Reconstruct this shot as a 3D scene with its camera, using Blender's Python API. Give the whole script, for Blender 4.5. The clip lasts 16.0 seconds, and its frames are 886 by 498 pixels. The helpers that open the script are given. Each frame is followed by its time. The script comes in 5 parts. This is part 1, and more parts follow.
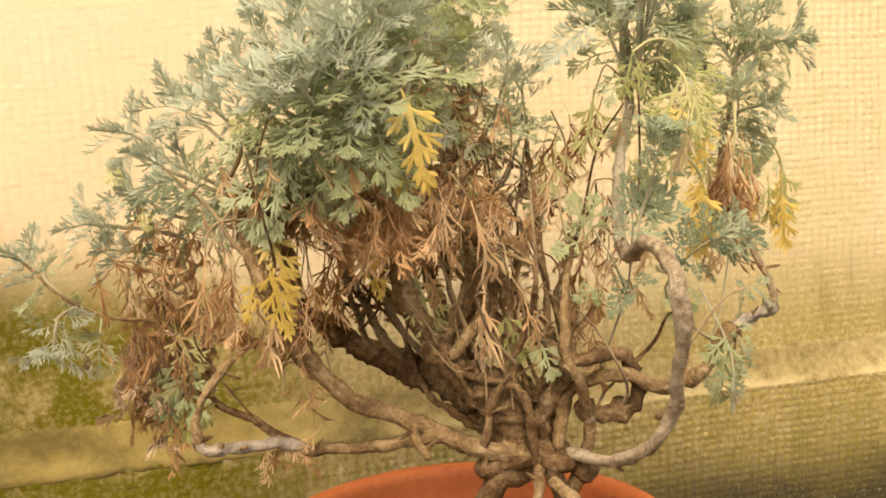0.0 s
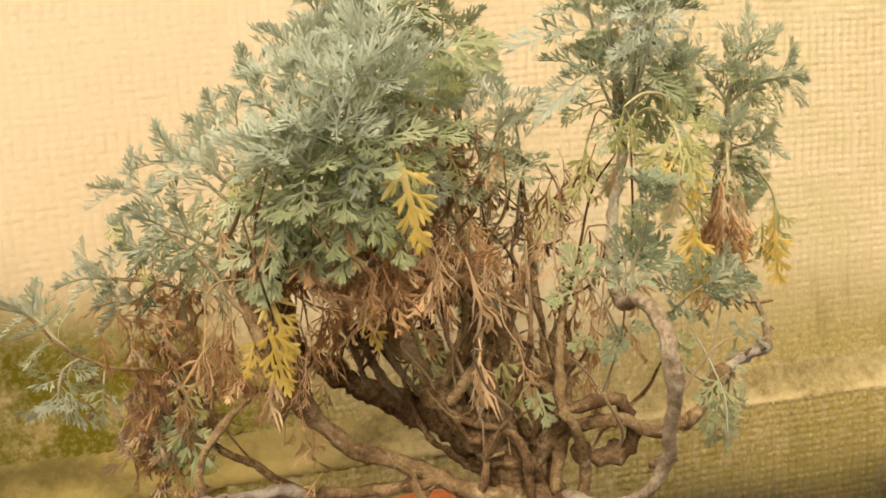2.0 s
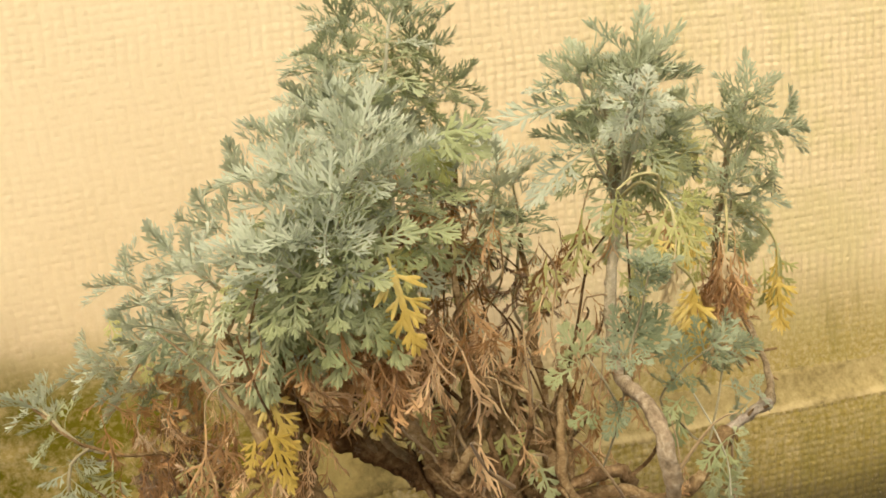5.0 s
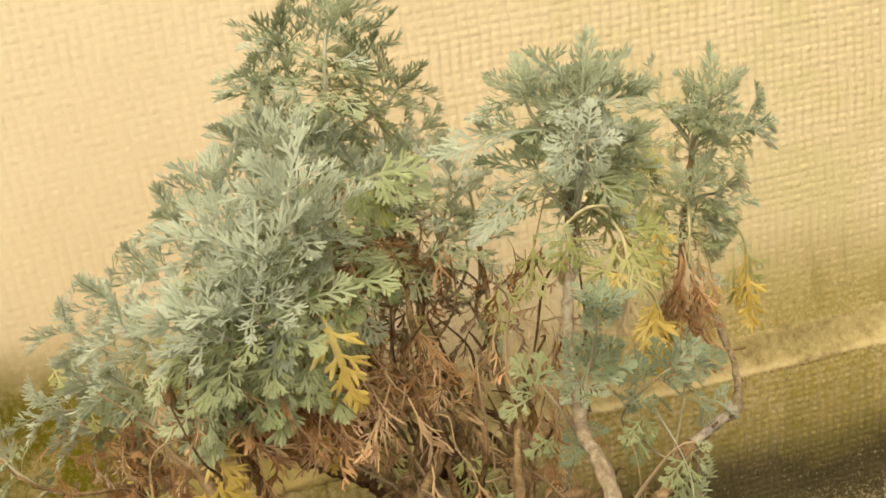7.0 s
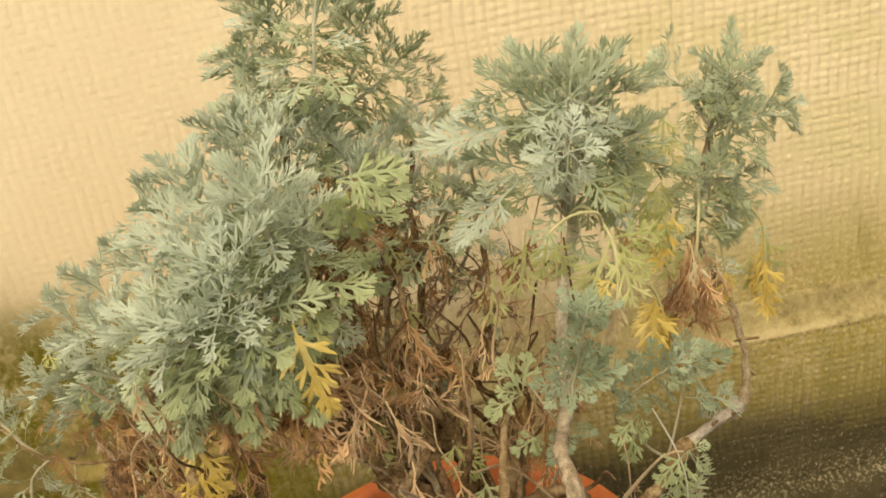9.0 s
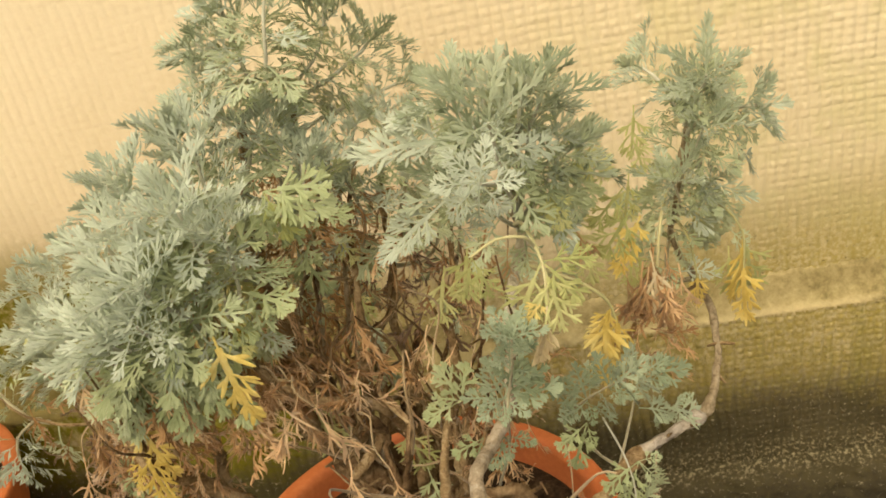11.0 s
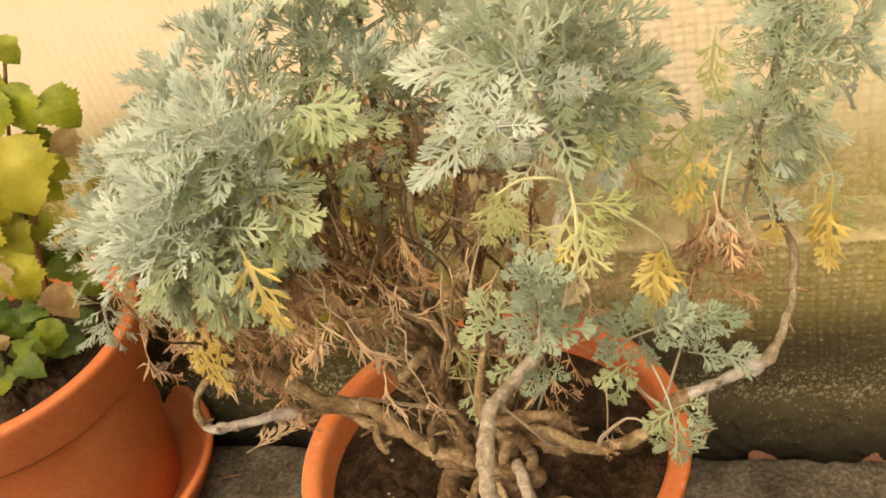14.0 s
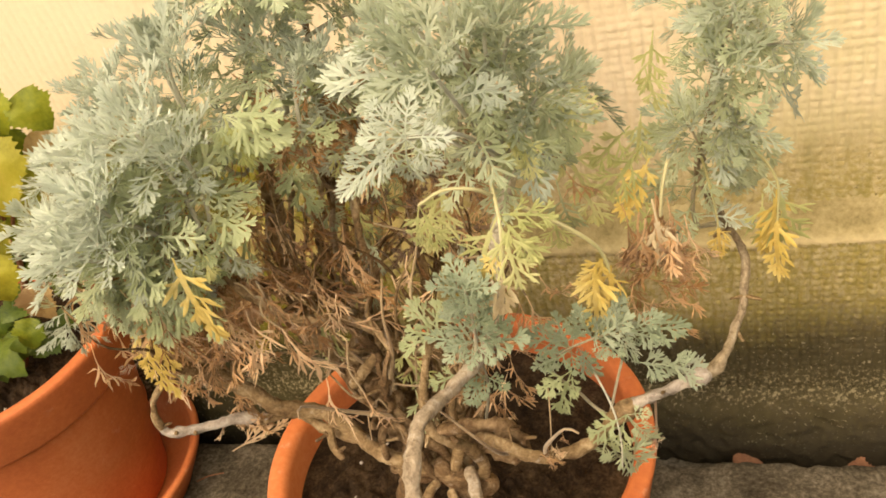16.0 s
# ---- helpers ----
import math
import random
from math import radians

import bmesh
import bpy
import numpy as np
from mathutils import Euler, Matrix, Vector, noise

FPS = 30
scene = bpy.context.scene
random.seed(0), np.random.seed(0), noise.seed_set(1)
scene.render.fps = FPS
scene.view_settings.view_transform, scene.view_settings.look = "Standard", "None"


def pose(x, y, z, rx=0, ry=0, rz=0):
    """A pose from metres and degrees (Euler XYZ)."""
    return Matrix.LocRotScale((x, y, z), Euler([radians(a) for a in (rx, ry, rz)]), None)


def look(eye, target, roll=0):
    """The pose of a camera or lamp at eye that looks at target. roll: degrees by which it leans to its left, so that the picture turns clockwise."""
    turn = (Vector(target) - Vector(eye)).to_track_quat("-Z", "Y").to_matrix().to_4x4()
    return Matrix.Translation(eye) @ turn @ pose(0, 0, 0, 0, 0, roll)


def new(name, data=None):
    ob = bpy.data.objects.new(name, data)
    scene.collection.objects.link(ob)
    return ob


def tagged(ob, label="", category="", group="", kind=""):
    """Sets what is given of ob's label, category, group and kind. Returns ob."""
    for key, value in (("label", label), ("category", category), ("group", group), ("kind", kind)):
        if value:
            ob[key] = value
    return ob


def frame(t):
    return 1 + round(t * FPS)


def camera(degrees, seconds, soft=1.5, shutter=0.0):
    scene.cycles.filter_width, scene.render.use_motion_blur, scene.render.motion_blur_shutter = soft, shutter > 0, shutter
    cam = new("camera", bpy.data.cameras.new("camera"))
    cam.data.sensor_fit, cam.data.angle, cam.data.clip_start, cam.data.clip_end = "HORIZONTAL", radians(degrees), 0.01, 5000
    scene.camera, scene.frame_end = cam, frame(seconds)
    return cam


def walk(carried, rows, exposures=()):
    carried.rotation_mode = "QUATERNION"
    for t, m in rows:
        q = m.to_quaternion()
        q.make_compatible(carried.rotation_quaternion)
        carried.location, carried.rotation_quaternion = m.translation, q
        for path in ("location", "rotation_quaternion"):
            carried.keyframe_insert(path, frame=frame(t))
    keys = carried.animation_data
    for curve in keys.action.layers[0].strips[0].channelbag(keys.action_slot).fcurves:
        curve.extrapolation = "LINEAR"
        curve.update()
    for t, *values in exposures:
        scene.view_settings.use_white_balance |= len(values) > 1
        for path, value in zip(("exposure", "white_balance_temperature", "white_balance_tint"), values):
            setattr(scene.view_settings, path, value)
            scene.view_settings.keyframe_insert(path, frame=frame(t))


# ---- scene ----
cam = camera(51.99, 16.0, soft=1.7)
PATH = [
    (0, -0.1493, -0.6692, 0.5535, 83.94, 3.55, -12.75),
    (0.5, -0.1487, -0.6713, 0.566, 83.82, 3.32, -12.85),
    (1, -0.1498, -0.6773, 0.5792, 83.56, 3.57, -12.73),
    (1.5, -0.1476, -0.6784, 0.5892, 83.3, 3.85, -12.64),
    (2, -0.1428, -0.6745, 0.5978, 82.92, 4.2, -12.64),
    (2.5, -0.1393, -0.6729, 0.6024, 82.47, 4.13, -12.65),
    (3, -0.1249, -0.6723, 0.6232, 81.63, 4.76, -12.41),
    (3.5, -0.1225, -0.6756, 0.6373, 81.14, 5.18, -12.12),
    (4, -0.1217, -0.676, 0.6474, 80.86, 5.24, -11.81),
    (4.2, -0.1227, -0.6762, 0.656, 80.61, 5.42, -11.78),
    (6.3, -0.0822, -0.638, 0.7333, 75.49, 8.49, -11.99),
    (6.5, -0.0737, -0.6379, 0.7432, 74.47, 8.7, -11.93),
    (7, -0.0569, -0.633, 0.7609, 72.94, 9.03, -11.72),
    (7.5, -0.0509, -0.6272, 0.7643, 71.58, 8.0, -10.31),
    (8, -0.0444, -0.6243, 0.7701, 70.12, 7.65, -8.8),
    (8.5, -0.0185, -0.611, 0.787, 68.31, 8.39, -7.94),
    (9, 0.0113, -0.6019, 0.805, 66.95, 9.39, -6.86),
    (9.2, 0.0197, -0.5996, 0.8113, 66.33, 9.72, -6.52),
    (11.3, 0.1391, -0.5611, 0.855, 60.22, 10.49, 1.91),
    (11.5, 0.1465, -0.5567, 0.86, 59.47, 10.6, 2.94),
    (12, 0.1599, -0.5503, 0.8605, 58.41, 10.53, 5.91),
    (12.5, 0.1692, -0.5473, 0.8619, 57.18, 11.12, 7.96),
    (13, 0.1882, -0.5363, 0.8665, 55.49, 11.41, 9.45),
    (13.5, 0.1958, -0.5265, 0.8635, 54.41, 11.15, 10.95),
    (14, 0.2021, -0.5155, 0.8616, 53.56, 12.17, 12.15),
    (14.5, 0.2065, -0.5135, 0.8609, 53.36, 12.75, 12.88),
    (15, 0.2189, -0.5091, 0.8633, 53.54, 13.07, 13.8),
    (15.5, 0.2363, -0.5024, 0.8597, 53.69, 13.43, 13.99),
    (16, 0.2507, -0.4942, 0.8547, 53.34, 13.07, 13.49),
]
EXPOSURES = ((0.0, 1.06, 7450, 12), (1.0, 0.91, 7400, 12), (2.0, 0.83, 7300, 11), (3.5, 0.85, 7200, 9), (7.0, 0.73, 7150, 4), (9.0, 0.71, 7150, 4), (11.5, 0.80, 7200, 6), (12.5, 0.89, 7250, 8), (14.5, 1.05, 7350, 12), (16.0, 1.12, 7350, 12))
walk(cam, [(t, pose(x, y, z, rx, ry, rz)) for t, x, y, z, rx, ry, rz in PATH], EXPOSURES)

# ---- world, sun and exposure ----
world = bpy.data.worlds.new("overcast_sky")
scene.world = world
world.use_nodes = True
wn = world.node_tree
sky = wn.nodes.new("ShaderNodeTexSky")
sky.sky_type = "NISHITA"
sky.sun_disc = False
sky.sun_elevation = radians(51)
sky.sun_rotation = radians(198)
sky.dust_density = 6.0
sky.air_density = 1.0
wn.links.new(sky.outputs[0], wn.nodes["Background"].inputs[0])
wn.nodes["Background"].inputs[1].default_value = 0.11

sun = new("sun", bpy.data.lights.new("sun", "SUN"))
sun.data.energy = 1.5
sun.data.angle = radians(105)
sun.data.color = (1.0, 0.885, 0.69)
sun.matrix_world = look((-1.0, -3.0, 3.9), (0, 0, 0))


# ---- materials ----
def nodes_of(name):
    m = bpy.data.materials.new(name)
    m.use_nodes = True
    t = m.node_tree
    return m, t, t.nodes["Principled BSDF"]


def noise_node(t, scale, detail=6.0, rough=0.6, vec=None, distortion=0.0):
    n = t.nodes.new("ShaderNodeTexNoise")
    n.inputs["Scale"].default_value = scale
    n.inputs["Detail"].default_value = detail
    n.inputs["Roughness"].default_value = rough
    n.inputs["Distortion"].default_value = distortion
    if vec is not None:
        t.links.new(vec, n.inputs["Vector"])
    return n.outputs["Fac"]


def ramp(t, fac, stops):
    r = t.nodes.new("ShaderNodeValToRGB")
    while len(r.color_ramp.elements) < len(stops):
        r.color_ramp.elements.new(0.5)
    for e, (p, c) in zip(r.color_ramp.elements, stops):
        e.position = p
        e.color = (*c, 1) if len(c) == 3 else c
    t.links.new(fac, r.inputs[0])
    return r.outputs[0]


def mix(t, fac, a, b, kind="MIX"):
    m = t.nodes.new("ShaderNodeMix")
    m.data_type = "RGBA"
    m.blend_type = kind
    for value, socket in ((fac, m.inputs[0]), (a, m.inputs[6]), (b, m.inputs[7])):
        if isinstance(value, (int, float)):
            socket.default_value = value
        elif isinstance(value, tuple):
            socket.default_value = (*value, 1)
        else:
            t.links.new(value, socket)
    return m.outputs[2]


def maths(t, kind, a, b=0.0, c=0.0, clamp=False):
    m = t.nodes.new("ShaderNodeMath")
    m.operation = kind
    m.use_clamp = clamp
    for value, socket in zip((a, b, c), m.inputs):
        if isinstance(value, (int, float)):
            socket.default_value = value
        else:
            t.links.new(value, socket)
    return m.outputs[0]


def place_of(t):
    """World position, as a vector and its three numbers."""
    g = t.nodes.new("ShaderNodeNewGeometry")
    s = t.nodes.new("ShaderNodeSeparateXYZ")
    t.links.new(g.outputs["Position"], s.inputs[0])
    return g.outputs["Position"], s.outputs


def bump(t, bsdf, height, strength, distance):
    b = t.nodes.new("ShaderNodeBump")
    b.inputs["Strength"].default_value = strength
    b.inputs["Distance"].default_value = distance
    t.links.new(height, b.inputs["Height"])
    t.links.new(b.outputs[0], bsdf.inputs["Normal"])


def band(t, value, lo, hi):
    """0 below lo, 1 above hi (or the other way round), smooth between."""
    m = t.nodes.new("ShaderNodeMapRange")
    m.interpolation_type = "SMOOTHSTEP"
    t.links.new(value, m.inputs[0])
    m.inputs[1].default_value, m.inputs[2].default_value = lo, hi
    return m.outputs[0]


def leaf_material(name, dark, mid, light, through_light, rough=0.75, each=0.16, sheen=0.25):
    m, t, b = nodes_of(name)
    pos, xyz = place_of(t)
    info = t.nodes.new("ShaderNodeObjectInfo")
    n1 = noise_node(t, 22.0, 3.0, 0.5, pos)
    n2 = noise_node(t, 260.0, 4.0, 0.6, pos)
    f = maths(t, "ADD", maths(t, "MULTIPLY", n1, 0.78 - each), maths(t, "MULTIPLY", n2, 0.22))
    f = maths(t, "ADD", f, maths(t, "MULTIPLY", info.outputs["Random"], each))
    col = ramp(t, f, ((0.36, dark), (0.5, mid), (0.66, light)))
    t.links.new(col, b.inputs["Base Color"])
    b.inputs["Roughness"].default_value = rough
    b.inputs["Sheen Weight"].default_value = sheen
    b.inputs["Specular IOR Level"].default_value = 0.25
    bump(t, b, n2, 0.35, 0.0006)
    tr = t.nodes.new("ShaderNodeBsdfTranslucent")
    t.links.new(col, tr.inputs[0])
    ms = t.nodes.new("ShaderNodeMixShader")
    ms.inputs[0].default_value = through_light
    t.links.new(b.outputs[0], ms.inputs[1])
    t.links.new(tr.outputs[0], ms.inputs[2])
    t.links.new(ms.outputs[0], t.nodes["Material Output"].inputs[0])
    return m


SILVER = leaf_material("silver_leaf", (0.36, 0.405, 0.295), (0.51, 0.56, 0.43), (0.66, 0.71, 0.585), 0.42)
LOW_SILVER = leaf_material("blue_green_leaf", (0.235, 0.285, 0.165), (0.35, 0.41, 0.265), (0.48, 0.54, 0.375), 0.40)
TIP_GREEN = leaf_material("shoot_tip_leaf", (0.275, 0.32, 0.20), (0.43, 0.48, 0.33), (0.59, 0.635, 0.475), 0.47)
SAGE = leaf_material("soft_sage_leaf", (0.34, 0.38, 0.215), (0.465, 0.515, 0.31), (0.60, 0.645, 0.43), 0.42)
GREEN = leaf_material("sage_green_leaf", (0.29, 0.335, 0.165), (0.43, 0.48, 0.255), (0.56, 0.605, 0.365), 0.44)
YELLOW = leaf_material("yellowed_leaf", (0.50, 0.36, 0.07), (0.69, 0.53, 0.15), (0.82, 0.70, 0.31), 0.36)
LIME = leaf_material("yellow_green_leaf", (0.33, 0.35, 0.12), (0.49, 0.495, 0.20), (0.63, 0.615, 0.30), 0.36)
CREAM = leaf_material("bleached_leaf", (0.55, 0.42, 0.22), (0.70, 0.58, 0.34), (0.82, 0.72, 0.50), 0.25)
WITHERED = leaf_material("withered_leaf", (0.30, 0.160, 0.055), (0.62, 0.39, 0.19), (0.82, 0.615, 0.375), 0.34, each=0.36)
DEAD = leaf_material("dead_leaf", (0.17, 0.105, 0.062), (0.37, 0.245, 0.150), (0.58, 0.44, 0.29), 0.18, each=0.40)
STALK = leaf_material("leaf_stalk", (0.32, 0.31, 0.21), (0.46, 0.45, 0.33), (0.58, 0.56, 0.43), 0.05)
VINE = leaf_material("broad_leaf_green", (0.10, 0.135, 0.012), (0.24, 0.27, 0.022), (0.39, 0.39, 0.05), 0.30, 0.5, sheen=0.0)
# dark green of the low inner leaves, with their shade put into the colour
VINE_SHADED = leaf_material("broad_leaf_shaded_green", (0.032, 0.058, 0.007), (0.080, 0.118, 0.012), (0.155, 0.20, 0.025), 0.25, 0.5, sheen=0.0)
VINE_YELLOW = leaf_material("broad_leaf_yellow", (0.23, 0.22, 0.02), (0.38, 0.35, 0.035), (0.50, 0.43, 0.07), 0.35, 0.5, sheen=0.0)
SHOOT_WOOD = leaf_material("shoot_wood", (0.22, 0.19, 0.11), (0.35, 0.31, 0.19), (0.48, 0.44, 0.29), 0.05)
STRAW = leaf_material("dry_stalk", (0.18, 0.115, 0.055), (0.34, 0.24, 0.125), (0.50, 0.38, 0.22), 0.05)
VINE_TAN = leaf_material("broad_leaf_tan", (0.17, 0.10, 0.035), (0.33, 0.23, 0.09), (0.46, 0.35, 0.17), 0.20, 0.6, sheen=0.0)


def bark_material(name, dark, mid, light, white):
    m, t, b = nodes_of(name)
    pos, xyz = place_of(t)
    n1 = noise_node(t, 35.0, 5.0, 0.6, pos)
    n2 = noise_node(t, 210.0, 6.0, 0.7, pos, 0.6)
    plates = t.nodes.new("ShaderNodeTexVoronoi")
    plates.feature = "DISTANCE_TO_EDGE"
    plates.inputs["Scale"].default_value = 190.0
    t.links.new(pos, plates.inputs["Vector"])
    crack = band(t, maths(t, "ADD", plates.outputs["Distance"], maths(t, "MULTIPLY", n2, 0.12)), 0.14, 0.05)
    f = maths(t, "ADD", maths(t, "MULTIPLY", n1, 0.50), maths(t, "MULTIPLY", n2, 0.50))
    col = ramp(t, f, ((0.36, dark), (0.5, mid), (0.62, light)))
    col = mix(t, maths(t, "MULTIPLY", crack, 0.10), col, dark)
    patch = band(t, noise_node(t, 85.0, 5.0, 0.75, pos), 0.62 - 0.25 * white, 0.70 - 0.2 * white)
    col = mix(t, maths(t, "MULTIPLY", patch, 0.35 + 0.5 * white), col, (0.56, 0.48, 0.37))
    t.links.new(col, b.inputs["Base Color"])
    b.inputs["Roughness"].default_value = 0.9
    b.inputs["Specular IOR Level"].default_value = 0.12
    bump(t, b, maths(t, "SUBTRACT", f, maths(t, "MULTIPLY", crack, 0.04)), 1.0, 0.005)
    return m


BARK = bark_material("brown_bark", (0.050, 0.029, 0.013), (0.168, 0.102, 0.048), (0.33, 0.225, 0.12), 0.06)
BARK_GREY = bark_material("grey_bark", (0.10, 0.061, 0.027), (0.28, 0.186, 0.090), (0.47, 0.350, 0.195), 0.14)
BARK_PALE = bark_material("pale_bark", (0.19, 0.14, 0.085), (0.42, 0.33, 0.22), (0.60, 0.51, 0.38), 0.42)
BARK_SHOOT = bark_material("shoot_bark", (0.33, 0.28, 0.18), (0.52, 0.45, 0.31), (0.67, 0.60, 0.45), 0.15)
BARK_TWIG = bark_material("twig_bark", (0.13, 0.090, 0.050), (0.31, 0.24, 0.145), (0.48, 0.39, 0.26), 0.12)
BARK_WHITE = bark_material("white_flaking_bark", (0.20, 0.16, 0.12), (0.40, 0.34, 0.27), (0.54, 0.48, 0.39), 0.5)


def plaster_material(name):
    """Yellow paint on woven-textured plaster; algae, damp and soot grow where the wall is wet, and gutter shade is
    painted in at the very bottom.
    """
    m, t, b = nodes_of(name)
    pos, xyz = place_of(t)
    big = noise_node(t, 2.3, 5.0, 0.6, pos)
    mid_n = noise_node(t, 14.0, 6.0, 0.65, pos)
    fine = noise_node(t, 160.0, 5.0, 0.7, pos)
    paint = ramp(t, maths(t, "ADD", maths(t, "MULTIPLY", big, 0.7), maths(t, "MULTIPLY", fine, 0.3)), ((0.35, (0.65, 0.53, 0.33)), (0.6, (0.73, 0.615, 0.41))))
    film = maths(t, "MULTIPLY", band(t, xyz[0], 0.05, 0.34), maths(t, "ADD", 0.14, maths(t, "MULTIPLY", band(t, mid_n, 0.42, 0.64), 0.35)))
    paint = mix(t, film, paint, (0.52, 0.47, 0.215))
    # height with a ragged edge
    z = maths(t, "ADD", xyz[2], maths(t, "MULTIPLY", maths(t, "SUBTRACT", mid_n, 0.5), 0.10))
    z = maths(t, "ADD", z, maths(t, "MULTIPLY", maths(t, "SUBTRACT", big, 0.5), 0.10))
    z = maths(t, "ADD", z, maths(t, "MULTIPLY", maths(t, "SUBTRACT", fine, 0.5), 0.05))
    left = band(t, xyz[0], 0.02, -0.24)
    zl = maths(t, "SUBTRACT", z, maths(t, "MULTIPLY", left, 0.045))
    damp = maths(t, "MULTIPLY", band(t, zl, 0.44, 0.29), maths(t, "ADD", 0.42, maths(t, "MULTIPLY", band(t, fine, 0.34, 0.62), 0.55)))
    col = mix(t, maths(t, "MULTIPLY", damp, 0.86), paint, (0.315, 0.238, 0.036))
    low = maths(t, "MULTIPLY", band(t, z, 0.29, 0.15), maths(t, "ADD", 0.35, maths(t, "MULTIPLY", band(t, mid_n, 0.40, 0.60), 0.45)))
    col = mix(t, low, col, (0.17, 0.135, 0.045))
    green = maths(t, "MULTIPLY", maths(t, "MULTIPLY", band(t, zl, 0.44, 0.34), band(t, mid_n, 0.30, 0.52)), maths(t, "ADD", maths(t, "MULTIPLY", left, 0.92), 0.16))
    green = maths(t, "MULTIPLY", green, maths(t, "ADD", 0.66, maths(t, "MULTIPLY", band(t, fine, 0.36, 0.60), 0.34)))
    col = mix(t, green, col, (0.135, 0.120, 0.004))
    tall = t.nodes.new("ShaderNodeMapping")
    tall.inputs["Scale"].default_value = (34, 34, 5)
    t.links.new(pos, tall.inputs["Vector"])
    runs = band(t, noise_node(t, 1.0, 4.0, 0.6, tall.outputs[0]), 0.52, 0.68)
    col = mix(t, maths(t, "MULTIPLY", maths(t, "MULTIPLY", runs, band(t, z, 0.42, 0.34)), 0.32), col, (0.19, 0.17, 0.035))
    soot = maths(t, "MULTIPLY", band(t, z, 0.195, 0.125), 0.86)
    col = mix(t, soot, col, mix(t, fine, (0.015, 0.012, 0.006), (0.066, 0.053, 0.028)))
    specks = noise_node(t, 230.0, 4.0, 0.65, pos)
    flake = maths(t, "MULTIPLY", band(t, specks, 0.60, 0.67), maths(t, "MULTIPLY", soot, 0.8))
    col = mix(t, flake, col, (0.36, 0.31, 0.20))
    crest = maths(t, "MULTIPLY", maths(t, "MULTIPLY", band(t, xyz[2], 0.030, 0.056), band(t, xyz[2], 0.105, 0.066)), band(t, specks, 0.50, 0.60))
    col = mix(t, maths(t, "MULTIPLY", crest, 0.75), col, (0.27, 0.225, 0.125))
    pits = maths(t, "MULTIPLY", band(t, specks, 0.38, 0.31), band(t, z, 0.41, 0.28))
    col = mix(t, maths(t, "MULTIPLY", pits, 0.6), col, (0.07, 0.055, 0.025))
    # the gutter's shadow, painted as near-black colour over the lowest plaster
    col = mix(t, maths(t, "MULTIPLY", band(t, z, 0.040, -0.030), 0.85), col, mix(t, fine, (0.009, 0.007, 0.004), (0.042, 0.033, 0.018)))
    t.links.new(col, b.inputs["Base Color"])
    b.inputs["Roughness"].default_value = 0.85
    b.inputs["Specular IOR Level"].default_value = 0.2
    bump(t, b, fine, 0.5, 0.0012)
    return m


PLASTER = plaster_material("yellow_plaster")


def ledge_material():
    m, t, b = nodes_of("ledge_plaster")
    pos, xyz = place_of(t)
    n1 = noise_node(t, 9.0, 6.0, 0.7, pos)
    n2 = noise_node(t, 120.0, 6.0, 0.7, pos)
    col = ramp(t, maths(t, "ADD", maths(t, "MULTIPLY", n1, 0.6), maths(t, "MULTIPLY", n2, 0.4)), ((0.36, (0.10, 0.08, 0.024)), (0.48, (0.27, 0.21, 0.080)), (0.62, (0.45, 0.36, 0.165))))
    moss = maths(t, "MULTIPLY", band(t, xyz[0], 0.10, -0.22), maths(t, "ADD", 0.45, maths(t, "MULTIPLY", band(t, n2, 0.36, 0.60), 0.45)))
    col = mix(t, moss, col, mix(t, band(t, n1, 0.40, 0.60), (0.125, 0.095, 0.014), (0.27, 0.205, 0.045)))
    edge = band(t, xyz[2], 0.272, 0.264)
    col = mix(t, maths(t, "MULTIPLY", maths(t, "MULTIPLY", maths(t, "MULTIPLY", edge, band(t, xyz[0], -0.10, 0.25)), band(t, n1, 0.40, 0.56)), 0.5), col, (0.62, 0.50, 0.26))
    t.links.new(col, b.inputs["Base Color"])
    b.inputs["Roughness"].default_value = 0.9
    bump(t, b, n2, 0.6, 0.002)
    return m


LEDGE = ledge_material()


def terracotta_material():
    m, t, b = nodes_of("terracotta")
    pos, xyz = place_of(t)
    n1 = noise_node(t, 6.0, 5.0, 0.6, pos)
    n2 = noise_node(t, 180.0, 5.0, 0.7, pos)
    stretch = t.nodes.new("ShaderNodeMapping")
    stretch.inputs["Scale"].default_value = (4, 4, 160)
    t.links.new(pos, stretch.inputs["Vector"])
    rings = noise_node(t, 1.0, 3.0, 0.6, stretch.outputs[0])
    f = maths(t, "ADD", maths(t, "MULTIPLY", n1, 0.62), maths(t, "ADD", maths(t, "MULTIPLY", n2, 0.30), maths(t, "MULTIPLY", rings, 0.08)))
    col = ramp(t, f, ((0.36, (0.38, 0.092, 0.022)), (0.52, (0.51, 0.145, 0.038)), (0.66, (0.60, 0.22, 0.075))))
    bloom = band(t, noise_node(t, 30.0, 6.0, 0.7, pos), 0.62, 0.74)
    col = mix(t, maths(t, "MULTIPLY", bloom, 0.3), col, (0.66, 0.42, 0.27))
    t.links.new(col, b.inputs["Base Color"])
    b.inputs["Roughness"].default_value = 0.72
    bump(t, b, maths(t, "ADD", n2, maths(t, "MULTIPLY", rings, 0.25)), 0.3, 0.0009)
    return m


TERRACOTTA = terracotta_material()


